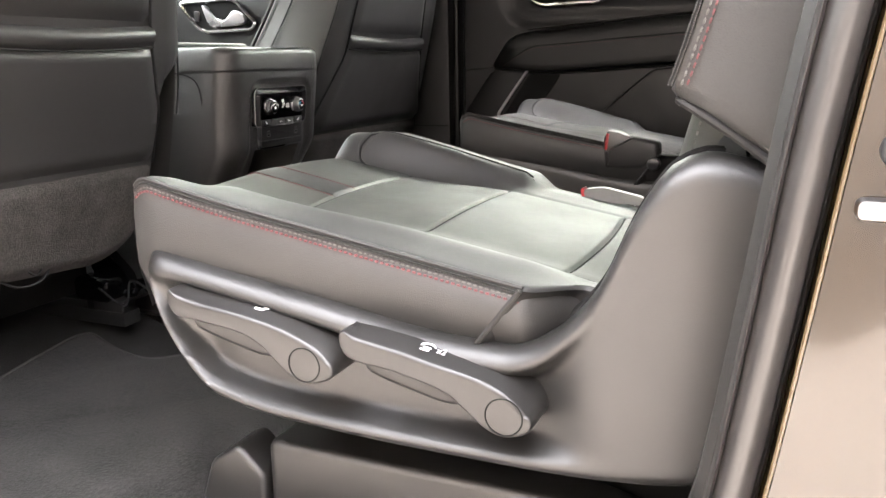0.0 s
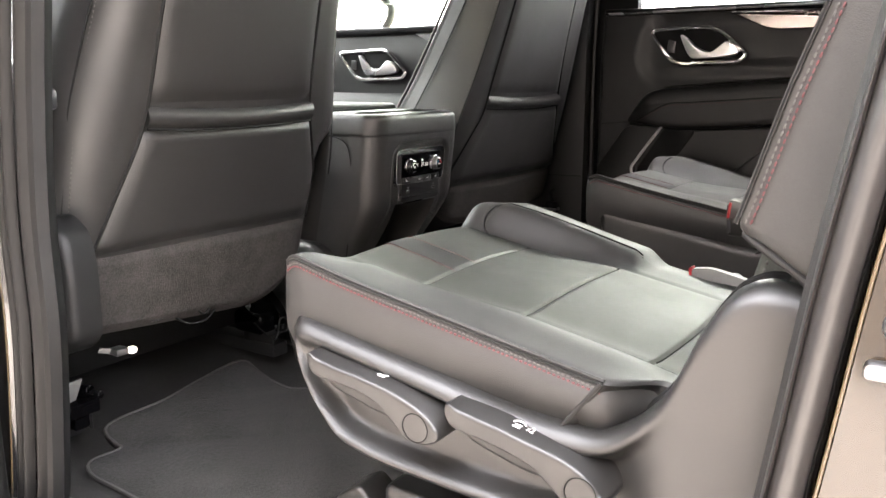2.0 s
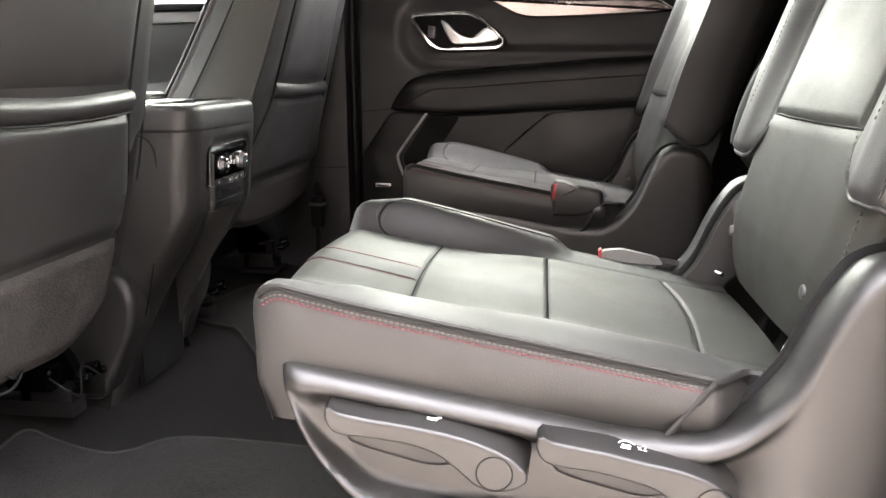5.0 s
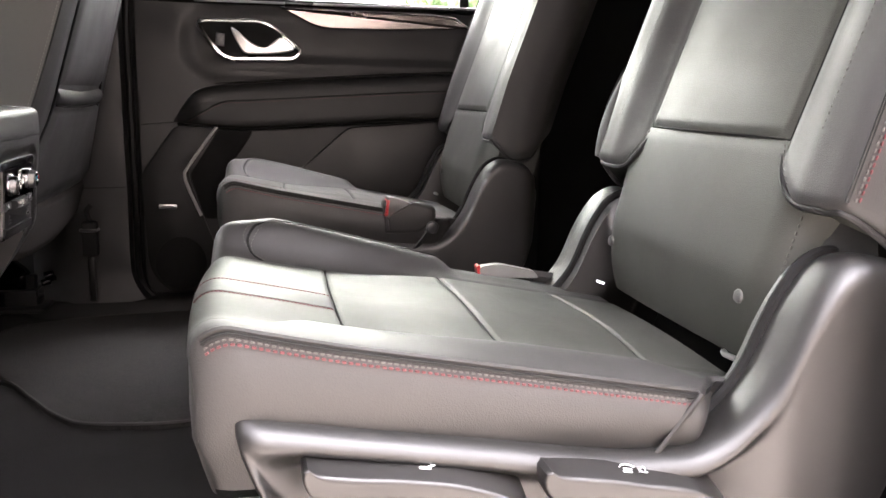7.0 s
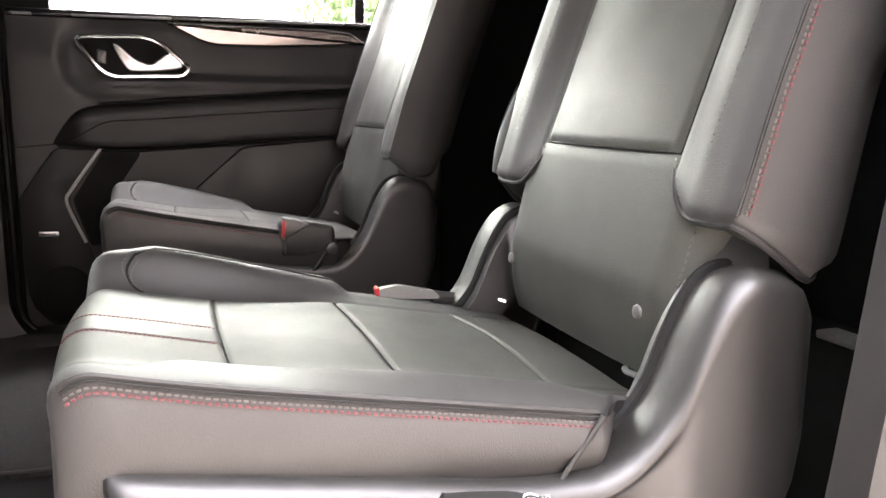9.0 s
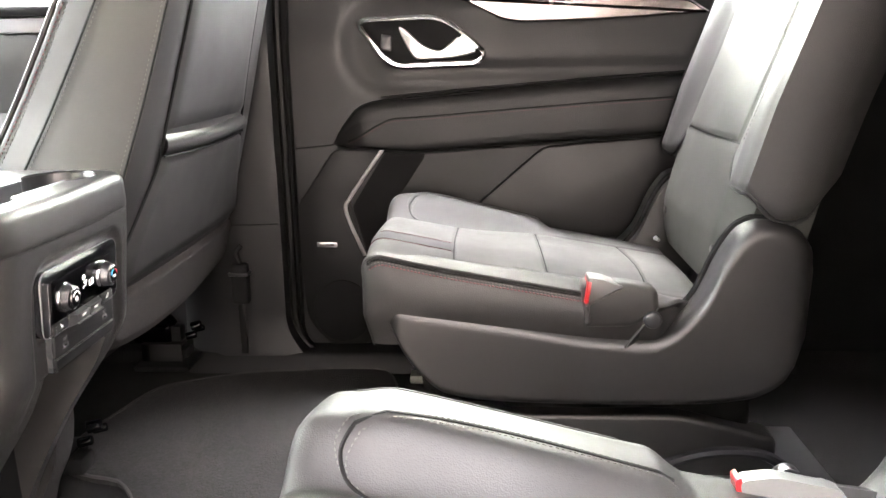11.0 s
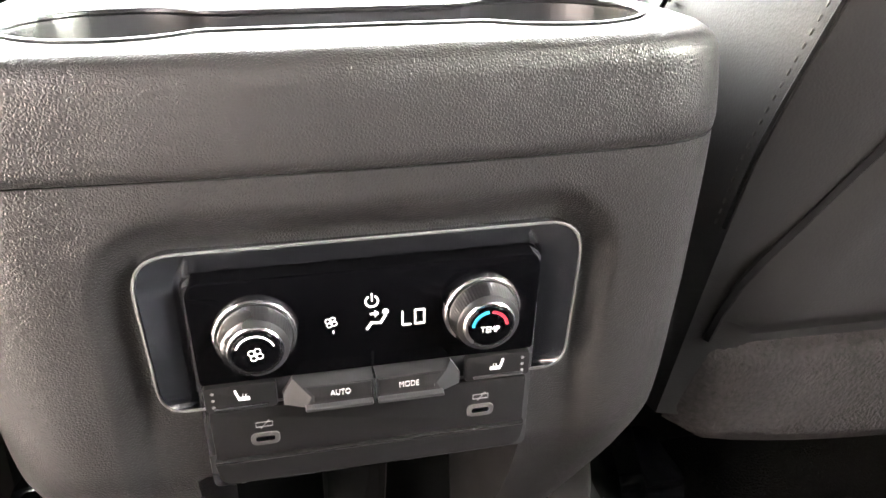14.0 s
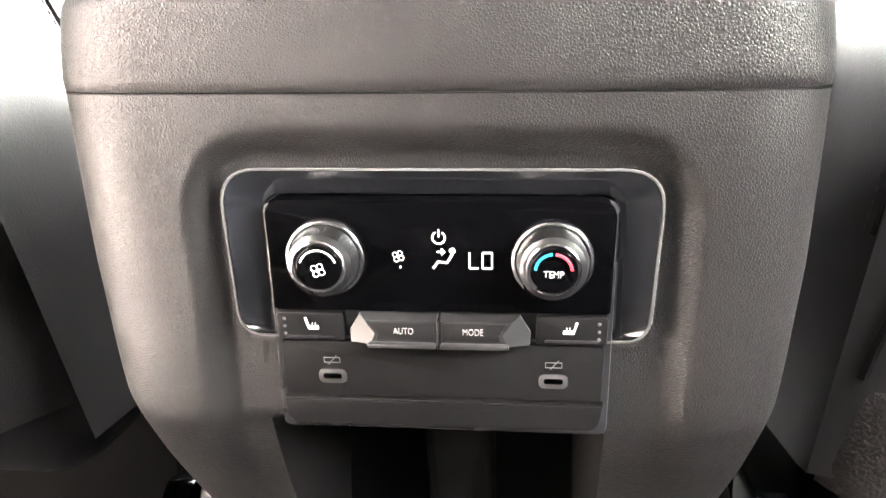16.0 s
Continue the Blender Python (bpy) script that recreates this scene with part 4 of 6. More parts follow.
rows = []
for i in range(72):
    z = 0.012 + 0.818 * i / 71
    rr = 0.085 * (1 - math.sqrt(max(0, 1 - (1 - min((z - 0.012) / 0.085, 1)) ** 2)))
    ys = -0.090 - rr - (1.14 - rr) * (np.linspace(0, 1, 110) ** 1.15)
    rows.append([Vector((door_x(y, z) + 0.016 * math.exp(-((y + 0.090 + rr) / 0.006) ** 2), y, z)) for y in ys])
part("door_panel", grid(rows), DOOR_SKIN, door, "soft black door skin")
part("window_ledge", box((0.880, -1.24, 0.826), (0.96, -0.100, 0.846), 0.008, 3), RUBBER, door, "black window ledge")
part("ledge_strip", tube([(0.882, -0.105, 0.832), (0.882, -0.6, 0.835), (0.882, -1.2, 0.842)], 0.004, 8), SATIN, door)
handle_set(door, D(0.874), [(-0.248, 0.780, 0.032), (-0.440, 0.786, 0.045), (-0.528, 0.708, 0.022), (-0.508, 0.688, 0.020), (-0.325, 0.683, 0.035)],
           [(-0.345, 0.760), (-0.36, 0.758), (-0.395, 0.728), (-0.43, 0.716), (-0.45, 0.728), (-0.475, 0.744), (-0.500, 0.730), (-0.508, 0.712), (-0.47, 0.702), (-0.40, 0.698), (-0.372, 0.706)],
           [(-0.315, 0.735)])
# bronze strip
br = round_poly([(-0.476, 0.822, 0.002), (-0.66, 0.817), (-0.88, 0.818), (-0.955, 0.812), (-0.998, 0.786, 0.004), (-0.93, 0.783), (-0.75, 0.774), (-0.60, 0.772, 0.03), (-0.56, 0.780)], 0.02)
part("trim_strip", slab(br, 0.0, 0.008, D(0.888), 0.004, 3), BRONZE, door, "brushed bronze trim strip")
part("strip_edge", tube([D(0.884)(y, z, 0.004) for y, z in ((-0.476, 0.823), (-0.66, 0.820), (-0.88, 0.821), (-0.955, 0.815), (-0.998, 0.788))], 0.003, 6), CHROME, door)
# armrest, a padded bulge with one seam
top = curve([(-0.19, 0.520), (-0.215, 0.560), (-0.25, 0.598), (-0.285, 0.610), (-0.40, 0.621), (-0.60, 0.637), (-0.96, 0.660), (-1.2, 0.67)])
low = curve([(-0.19, 0.514), (-0.215, 0.511), (-0.25, 0.508), (-0.36, 0.500), (-0.60, 0.513), (-0.913, 0.532), (-1.2, 0.545)])
rows = []
for i in range(70):
    y = -0.19 - 0.98 * (i / 69) ** 1.2
    t, b = top(y), low(y)
    thick = 0.028 * step(-0.18, -0.27, y)
    prof = [(0, -0.2), (0.0, 0.55), (0.03, 0.85), (0.08, 0.97), (0.2, 1.0), (0.45, 1.0), (0.6, 0.985), (0.63, 0.955), (0.66, 0.98), (0.78, 0.95), (0.9, 0.8), (0.97, 0.55), (1.0, 0.2), (1.0, -0.2)]
    rows.append([Vector((0.880 - thick * q, y, b + (t - b) * f)) for f, q in prof])
part("armrest", grid(rows), DOOR_SKIN, door, "padded black armrest", sharp=0.9)
part("armrest_gap", tube([(0.876, y, top(y) + 0.004) for y in [-0.30 - 0.85 * i / 30 for i in range(31)]], 0.003, 6), DARK, door)
# dark cord drawn as the armrest's shade on the door skin
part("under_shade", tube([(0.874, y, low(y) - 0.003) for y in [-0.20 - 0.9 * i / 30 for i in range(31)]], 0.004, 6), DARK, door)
seam_f = lambda y: 0.16 + 0.47 * step(-0.205, -0.335, y)
seam = [Vector((0.880 - 0.028 * step(-0.18, -0.27, y) - 0.0008, y, low(y) + (top(y) - low(y)) * seam_f(y))) for y in [-0.225 - 0.9 * i / 60 for i in range(61)]]
part("armrest_seam", tube(seam, 0.0016, 5), DARK, door)
part("stitching", stitches([p + Vector((0, 0, -0.005)) for p in seam], 0.0045, 0.0025, 0.0007), THREAD_RED, door, "red stitching")
# no hollow here: the cup's shade is a flat dark plate
part("pull_slot", slab(round_poly([(-0.35, 0.0), (-0.52, 0.0), (-0.52, 0.009), (-0.35, 0.009)], 0.004), 0.0, 0.003, lambda a, b, h: Vector((0.858 + b, a, top(a) + h - 0.004)), 0.001), DARK, door, "flat dark plate drawn as the shaded pull cup in the armrest")
part("panel_joint", tube([(0.879, -0.105, 0.506), (0.879, -0.15, 0.510), (0.879, -0.19, 0.514)], 0.0016, 5), DARK, door)
# speaker pod with its bright line
pod = round_poly([(-0.100, 0.375, 0.01), (-0.190, 0.505, 0.02), (-0.30, 0.500, 0.02), (-0.218, 0.385, 0.03), (-0.255, 0.265, 0.02), (-0.33, 0.06, 0.05), (-0.17, 0.035, 0.07), (-0.108, 0.11, 0.07)], 0.03)
pd = part("speaker_pod", slab(pod, -0.005, 0.010, P0, 0.003, 2), POD_SKIN, door, "dark speaker cover")
part("speaker_grille", slab([Vector((-0.195 + 0.068 * math.cos(t), 0.128 + 0.075 * math.sin(t))) for t in [2 * math.pi * k / 40 for k in range(40)]], 0.0, 0.0125, P0, 0.0015), DARK, pd, "round black speaker grille")
# pale non-metal colour stands in for the satin line's reflection
part("speaker_line", tube(smooth_loop([D(0.869)(y, z, 0) for y, z in ((-0.300, 0.504), (-0.262, 0.452), (-0.224, 0.398), (-0.212, 0.374), (-0.222, 0.335), (-0.252, 0.262))], 6, False), 0.0042, 8), PALE_SHINE, door, "satin line with its shine put into a pale colour")
# thin dark plate stands in for the armrest's shadow in the recess
part("pod_shade", slab(round_poly([(-0.226, 0.374, 0.01), (-0.306, 0.498, 0.01), (-0.40, 0.496, 0.02), (-0.315, 0.37, 0.03), (-0.335, 0.25, 0.02), (-0.262, 0.252, 0.01)], 0.01), -0.004, 0.0035, P0, 0.001), DARK, door, "dark plate drawn as the shade behind the speaker cover")
part("badge", slab(round_poly([(-0.142, 0.282), (-0.189, 0.281), (-0.189, 0.293), (-0.142, 0.294)], 0.003), 0.0, 0.004, D(0.871), 0.001), SATIN, pd, "small bright plain badge")
part("badge_mark", box((0.8662, -0.182, 0.2855), (0.8668, -0.149, 0.2895), 0), GREY_PLASTIC, pd)
# map pocket and its raised flank
part("pocket_flank", slab(round_poly([(-0.47, 0.345, 0.01), (-0.655, 0.507, 0.02), (-0.95, 0.530, 0.02), (-1.19, 0.537), (-1.19, 0.20), (-0.47, 0.20)], 0.02), -0.005, 0.009, P0, 0.006, 3), DOOR_SKIN, door, "raised pocket flank")
part("pocket", slab(round_poly([(-0.36, 0.26), (-0.45, 0.30), (-0.70, 0.30), (-1.19, 0.31), (-1.19, 0.08), (-0.42, 0.06)], 0.04), -0.005, 0.030, P0, 0.014, 3), DOOR_SKIN, door, "moulded door pocket")

win = thing("window_1", (0.93, -0.65, 0.84), "dark-tinted rear passenger door window", "window", kind="structure")
part("pane", box((0.928, -0.98, 0.842), (0.932, -0.115, 1.268), 0.0), PRIVACY, win).visible_shadow = False
part("pane", box((0.928, -1.22, 0.842), (0.932, -1.005, 1.268), 0.0), PRIVACY, win).visible_shadow = False
part("window_bar", box((0.920, -1.006, 0.84), (0.940, -0.979, 1.275), 0.004), RUBBER, win, "black window divider")
part("window_frame", box((0.915, -0.118, 0.84), (0.945, -0.09, 1.275), 0.004), RUBBER, win)
part("window_frame", box((0.915, -1.26, 0.84), (0.945, -1.215, 1.275), 0.004), RUBBER, win)

fd = thing("door_2", (0.88, 0.6, 0.02), "black front passenger door with chrome handle", "car door", kind="structure")
rows = []
for i in range(30):
    z = 0.02 + 0.79 * i / 29
    rows.append([Vector((0.895 + 0.02 * step(0.7, 0.82, z) - 0.035 * step(0.44, 0.50, z) * (1 - step(0.555, 0.585, z)), y, z)) for y in np.linspace(0.10, 1.32, 30)])
part("door_panel", grid(rows), DOOR_SKIN, fd, "soft black door skin")
part("window_ledge", box((0.90, 0.10, 0.80), (0.97, 1.34, 0.825), 0.008, 3), RUBBER, fd)
handle_set(fd, D(0.888), [(0.955, 0.738, 0.022), (0.73, 0.745, 0.03), (0.645, 0.665, 0.014), (0.66, 0.645, 0.012), (0.87, 0.640, 0.035)],
           [(0.85, 0.722), (0.835, 0.720), (0.80, 0.690), (0.765, 0.676), (0.745, 0.688), (0.72, 0.706), (0.69, 0.692), (0.68, 0.668), (0.72, 0.658), (0.79, 0.656), (0.825, 0.664)],
           [(0.885, 0.695)])
part("armrest", slab(round_poly([(0.15, 0.585), (1.25, 0.50), (1.25, 0.43), (0.15, 0.50)], 0.02), 0.0, 0.06, D(0.895), 0.02, 4), LEATHER, fd, "padded black armrest")
part("stitching", stitches([(0.834, 0.2 + 1.0 * i / 30, 0.575 - 0.075 * i / 30) for i in range(31)], 0.006, 0.003, 0.0011), THREAD_RED, fd, "red stitching")
part("trim_strip", slab(round_poly([(0.62, 0.80), (0.55, 0.765), (0.15, 0.775), (0.12, 0.802)], 0.01), 0.0, 0.008, D(0.907), 0.003), SATIN, fd, "pale satin trim strip")
w2 = thing("window_2", (0.93, 0.65, 0.82), "clear front passenger door window", "window", kind="structure")
pane = part("pane", box((0.932, 0.12, 0.822), (0.936, 1.32, 1.268), 0.0), GLASS, w2)
pane.visible_shadow = False
part("window_frame", box((0.90, 0.0, 0.82), (0.95, 0.11, 1.275), 0.006), RUBBER, w2)
w3 = thing("window_3", (0.0, 1.3, 0.7), "clear windscreen", "window", kind="structure")
pane = part("pane", grid([[(-0.88, 1.62, 0.70), (0.88, 1.62, 0.70)], [(-0.82, 0.93, 1.29), (0.82, 0.93, 1.29)]]), GLASS, w3)
pane.visible_shadow = False
for sx in (-1, 1):
    part("window_frame", tube([(sx * 0.89, 1.62, 0.68), (sx * 0.83, 0.93, 1.30)], 0.04, 8), DOOR_SKIN, w3)

# outside mirror of the front passenger door
mir = thing("side_mirror", (1.05, 0.93, 0.80), "black door mirror outside the passenger window", "car mirror")
part("housing", tube(smooth_loop([(1.1, 0.94, 1.03), (1.1, 0.937, 0.974), (1.1, 0.898, 0.945), (1.1, 0.871, 0.917), (1.1, 0.880, 0.868), (1.1, 0.905, 0.839)], 6, False), lambda f: 0.020 - 0.004 * f, 10), SATIN_BLACK, mir, "dark mirror housing edge")
part("seam", tube([(1.083, 0.900, 0.927), (1.083, 0.860, 0.925)], 0.003, 5), GREY_PRINT, mir, "pale joint in the housing")
part("mirror_glass", slab(round_poly([(1.115, 0.85), (1.29, 0.85), (1.31, 1.03), (1.115, 1.03)], 0.03), 0.945, 0.935, lambda a, b, h: Vector((a, h, b)), 0.003), CHROME, mir, "mirror glass")
part("arm", box((0.95, 0.91, 0.80), (1.11, 0.95, 0.835), 0.012, 3), SATIN_BLACK, mir)


# ---- front seats ----
def back_y(z):
    """The rear face of a front seat's backrest, at its middle."""
    return -0.043 - (z - 0.60) * 0.29


def front_seat(s, label):
    W = lambda X, y, z: Vector((s * X, y, z))
    seat = thing("front_seat", (s * 0.53, 0.25, 0.03), label, "car seat", "front seats")
    cx = 0.535
    # the inboard edge of the back
    if s > 0:
        inner = curve([(0.30, 0.200), (0.485, 0.206), (0.555, 0.219), (0.65, 0.243), (0.76, 0.260), (1.05, 0.290)])
    else:
        inner = curve([(0.30, 0.235), (0.485, 0.250), (0.555, 0.265), (0.65, 0.288), (0.76, 0.308), (1.05, 0.330)])
    def dent(X, z):
        """How far the rear face curves forward towards its edges."""
        w = 0.305 - 0.11 * step(0.42, 1.1, z) if X > cx else cx - inner(z)
        a = min(abs(X - cx) / w, 1.0)
        tuck = 0.11 * step(0.315, 0.255, X) * step(0.56, 0.43, z) if s < 0 else 0.0
        return (0.030 * step(0.78, 1.0, a) ** 2 if X > cx else 0.010 * step(0.92, 1.0, a)) + 0.010 * a * a + tuck

    depth = lambda z: 0.224 - 0.18 * (z - 0.57)
    rows = []
    for i in range(48):
        z = 0.30 + 0.75 * i / 47
        hw_o = 0.305 - 0.11 * step(0.42, 1.1, z)
        hw_i = cx - inner(z)
        yb = back_y(z)
        fr = depth(z)
        row = []
        for k in range(25):
            u = -1 + k / 12
            w = hw_i if u < 0 else hw_o
            a = abs(u)
            row.append(W(cx + w * u, yb + dent(cx + w * u, z), z))
        row += [W(cx + hw_o + 0.010, yb + 0.10, z), W(cx + hw_o, yb + fr, z), W(cx + hw_o - 0.06, yb + fr + 0.01, z), W(cx + 0.12, yb + 0.13, z), W(cx - 0.12, yb + 0.13, z),
                W(cx - hw_i + 0.06, yb + fr + 0.012, z), W(cx - hw_i + 0.008, yb + fr, z), W(cx - hw_i - 0.004, yb + fr - 0.05, z), W(cx - hw_i - 0.006, yb + 0.10, z), W(cx - hw_i - 0.002, yb + 0.03, z)]
        rows.append(row)
    rest = part("backrest", grid(rows, closed=True, caps=True), VINYL, seat, "black leather backrest", sharp=0.9)

    def skin(left, right, z0, z1, puff, name, mat, lab, nz=30, nx=26, z0b=None):
        """A padded panel on the rear face; left and right are curves of X over z."""
        rows = []
        for i in range(nz + 1):
            row = []
            for k in range(nx + 1):
                f = k / nx
                zb = z0 if z0b is None else z0b(f)
                z = zb + (z1 - zb) * i / nz
                X = left(z) + (right(z) - left(z)) * f
                ed = min(f, 1 - f) * abs(right(z) - left(z))
                ez = min(z - zb, z1 - z)
                p = puff * step(-0.004, 0.020, min(ed, ez)) - 0.002
                row.append(W(X, back_y(z) + dent(X, z) - p, z))
            rows.append(row)
        return part(name, grid(rows), mat, seat, lab)

    left = curve([(0.36, 0.835), (0.40, 0.808), (0.47, 0.762), (0.55, 0.722), (0.603, 0.697), (0.76, 0.652), (1.05, 0.61)])
    if s > 0:
        right = curve([(0.36, 0.212), (0.40, 0.216), (0.43, 0.224), (0.46, 0.240), (0.50, 0.264), (0.56, 0.296), (0.62, 0.300), (0.80, 0.312), (1.05, 0.32)])
    else:
        left = curve([(0.36, 0.789), (0.46, 0.754), (0.564, 0.719), (0.60, 0.713), (0.68, 0.709), (0.75, 0.705), (1.05, 0.685)])
        right = curve([(0.36, 0.310), (0.43, 0.305), (0.50, 0.326), (0.568, 0.350), (0.61, 0.361), (0.76, 0.378), (1.05, 0.395)])
    skin(left, right, 0.365, 0.567, 0.0115, "map_pocket", VINYL, "flat black leather map pocket", z0b=lambda f: 0.372 + 0.004 * math.sin(3.1 * f))
    skin(left, right, 0.603, 1.03, 0.0095, "upper_panel", VINYL, "black leather upper back panel")
    roll = [W(left(0.585) + (right(0.585) - left(0.585)) * i / 24, back_y(0.585) - 0.004 + 0.010 * ((left(0.585) + (right(0.585) - left(0.585)) * i / 24 - cx) / 0.3) ** 2, 0.585 - 0.006 * math.sin(math.pi * i / 24)) for i in range(25)]
    rr = grid([[p + Vector((0, -0.013 * math.sin(math.pi * j / 8) ** 0.7 + 0.006, (-0.019 + 0.038 * j / 8) * (0.85 + 0.15 * abs(i / 12 - 1)))) for j in range(9)] for i, p in enumerate(roll)])
    part("pocket_roll", rr, VINYL, seat, "padded roll over the map pocket")
    part("pocket_mouth", tube([p + Vector((0, 0.001, -0.019)) for p in roll], 0.002, 5), DARK, seat)
    # felt flap under the pocket
    def hem(f):
        """Height of the flap's lower edge, from the outboard side inwards."""
        if s > 0:
            return 0.250 + 0.012 * (1 - f) ** 8 + 0.045 * (1 - math.sqrt(1 - max(0.0, (f - 0.55) / 0.45) ** 2)) + 0.018 * step(0.5, 0.0, f)
        sag = 0.207 + 0.030 * max(0.0, 1 - f / 0.72) + 0.021 * (1 - min(f / 0.075, 1)) ** 2
        return sag + 0.105 * (1 - math.sqrt(1 - max(0.0, (f - 0.72) / 0.28) ** 2))
    if s < 0:
        skin(curve([(0.20, 0.786), (0.37, 0.789)]), curve([(0.20, 0.304), (0.37, 0.308)]), 0.2, 0.371, 0.010, "flap", FELT, "charcoal felt lower flap", z0b=hem)
    else:
        skin(curve([(0.24, 0.835), (0.30, 0.845), (0.37, 0.838)]), curve([(0.24, 0.222), (0.30, 0.205), (0.37, 0.214)]), 0.25, 0.371, 0.010, "flap", FELT, "charcoal felt lower flap", z0b=hem)
    # outer stitched seam
    side = curve([(0.40, 0.816), (0.43, 0.816), (0.585, 0.812), (0.67, 0.801), (0.746, 0.789), (1.05, 0.74)])
    heights = [0.41 + 0.62 * i / 44 for i in range(45)]
    part("stitching", stitches([W(side(z), back_y(z) + dent(side(z), z) - 0.0010, z) for z in heights], 0.0045, 0.0030, 0.0010), THREAD_GREY, rest, "grey stitching")
    part("seam", tube([W(side(z) + 0.007, back_y(z) + dent(side(z) + 0.007, z) - 0.0004, z) for z in heights], 0.0018, 5), DARK, rest)
    for z0, z1, X in ((0.37, 1.0, left), (0.37, 1.0, right)):
        part("seam", tube([W(X(z), back_y(z) + dent(X(z), z) - 0.001, z) for z in [z0 + (z1 - z0) * i / 30 for i in range(31)]], 0.0030, 5), DARK, rest)
    # inner wing: front welt, red stitching and the long seam
    def wing(off):
        return [W(inner(z) - 0.0045, back_y(z) + depth(z) - off, z) for z in [0.50 + 0.5 * i / 40 for i in range(41)]]
    part("welt", tube([p + Vector((s * 0.006, 0.002, 0)) for p in wing(0.0)], 0.004, 6), LEATHER, rest, "pale worn welt")
    part("stitching", stitches([p + Vector((-s * 0.001, 0, 0)) for p in wing(0.014)], 0.0045, 0.0025, 0.001), THREAD_RED, rest, "red stitching")
    part("stitching", stitches([p + Vector((-s * 0.001, 0, 0)) for p in wing(0.020)], 0.0045, 0.0025, 0.001), THREAD_GREY, rest, "grey stitching")
    part("seam", tube([p + Vector((-s * 0.003, 0, 0)) for p in wing(0.060)], 0.0018, 5), DARK, rest)
    part("stitching", stitches([p + Vector((-s * 0.004, 0, 0)) for p in wing(0.067)], 0.004, 0.003, 0.0009), THREAD_DARK, rest, "dark stitching")
    corner = [0.45 + 0.55 * i / 40 for i in range(41)]
    part("seam", tube([W(inner(z) - 0.001, back_y(z) + 0.0225, z) for z in corner], 0.0016, 5), DARK, rest)
    part("stitching", stitches([W(inner(z) - 0.003, back_y(z) + 0.0290, z) for z in corner], 0.004, 0.003, 0.0007), THREAD_DARK, rest, "dark stitching")
    # cushion, recliner cover and the frame below
    part("cushion", box((s * cx - 0.26, 0.13, 0.22), (s * cx + 0.26, 0.64, 0.40), 0.05, 4), LEATHER, seat, "black leather seat cushion")
    rc = [(0.04, 0.44), (-0.020, 0.432), (-0.040, 0.39), (-0.042, 0.32), (-0.030, 0.262), (0.06, 0.232), (0.35, 0.23), (0.42, 0.30), (0.15, 0.34)]
    P = [p.xy for p in smooth_loop([(*p, 0) for p in rc], 5)]
    if s < 0:
        # darker skin than the other plastic, in place of the pillar's shade
        part("recliner_cover", slab(P, 0.82, 0.872, lambda a, b, h: W(h, a, b), 0.02, 5), POD_SKIN, seat, "smooth black recliner cover, darkened for the pillar's shade")
    # frame box deepened to keep front light off the floor below
    part("seat_frame", box((s * cx - 0.26, 0.27, 0.095), (s * cx + 0.26, 0.60, 0.225), 0.01), DARK, seat, "black box for the seat frame, deepened to block light below")
    for X in (0.285, 0.775):
        part("rail", box((s * X - 0.022, 0.14, 0.045), (s * X + 0.022, 0.62, 0.075), 0.005), DARK, seat, "black seat rail")
        xi, xo = (0.195, 0.305) if X < 0.5 else (0.735, 0.815)
        x0, x1 = sorted((s * xi, s * xo))
        cover = joined(box((x0, 0.145, 0.090), (x1, 0.235, 0.096), 0.002), box((x0, 0.145, 0.045), (x0 + 0.006, 0.235, 0.093), 0.002), box((x1 - 0.006, 0.145, 0.045), (x1, 0.235, 0.093), 0.002), box((x0, 0.215, 0.045), (x1, 0.235, 0.093), 0.002))
        foot = part("rail_foot", cover, PORT_PLASTIC, seat, "black plastic rail end cover")
        part("bolt", disc((0.5 * (x0 + x1), 0.214, 0.068), (0, -1, 0), 0.009, 0.010, 6, 0.002), STEEL, foot, "dull steel bolt")
        part("bracket", slab(round_poly([(0.155, 0.096), (0.235, 0.096), (0.27, 0.17), (0.22, 0.185), (0.17, 0.14)], 0.012), 0.5 * (x0 + x1) - 0.012, 0.5 * (x0 + x1) + 0.012, lambda a, b, h: Vector((h, a, b)), 0.003), GLOSS, seat, "black seat bracket")
        for k, (dx, dz, r) in enumerate(((-0.030, 0.115, 0.008), (0.004, 0.125, 0.010), (0.022, 0.112, 0.007))):
            part("pivot", disc((s * (X - 0.01) + dx, 0.13, dz), (0.2, -1, 0.2), r, 0.022, 12, 0.002), GLOSS, seat, "black pivot")
        part("motor", box((s * X - 0.028, 0.17, 0.090), (s * X + 0.022, 0.26, 0.138), 0.012, 3), GLOSS, seat, "black seat motor")
    # added panel that stops windscreen light between seat and console
    part("light_skirt", box((min(s * 0.215, s * 0.24), 0.32, 0.055), (max(s * 0.215, s * 0.24), 0.66, 0.33), 0.02), DARK, seat, "black panel added to block light beside the console")
    if s < 0:
        part("clip", box((-0.665, 0.060, 0.232), (-0.625, 0.075, 0.245), 0.003), DARK_METAL, seat, "dark steel clip")
        part("wire", tube(smooth_loop([W(0.62, 0.07, 0.236), W(0.59, 0.06, 0.212), W(0.55, 0.06, 0.208), W(0.52, 0.065, 0.226), W(0.50, 0.07, 0.25)], 6, False), 0.0022, 6), DARK, seat, "thin black wire")
        part("wire", tube(smooth_loop([W(0.57, 0.07, 0.240), W(0.555, 0.055, 0.222), W(0.53, 0.065, 0.235)], 6, False), 0.0018, 6), DARK, seat, "thin black wire")
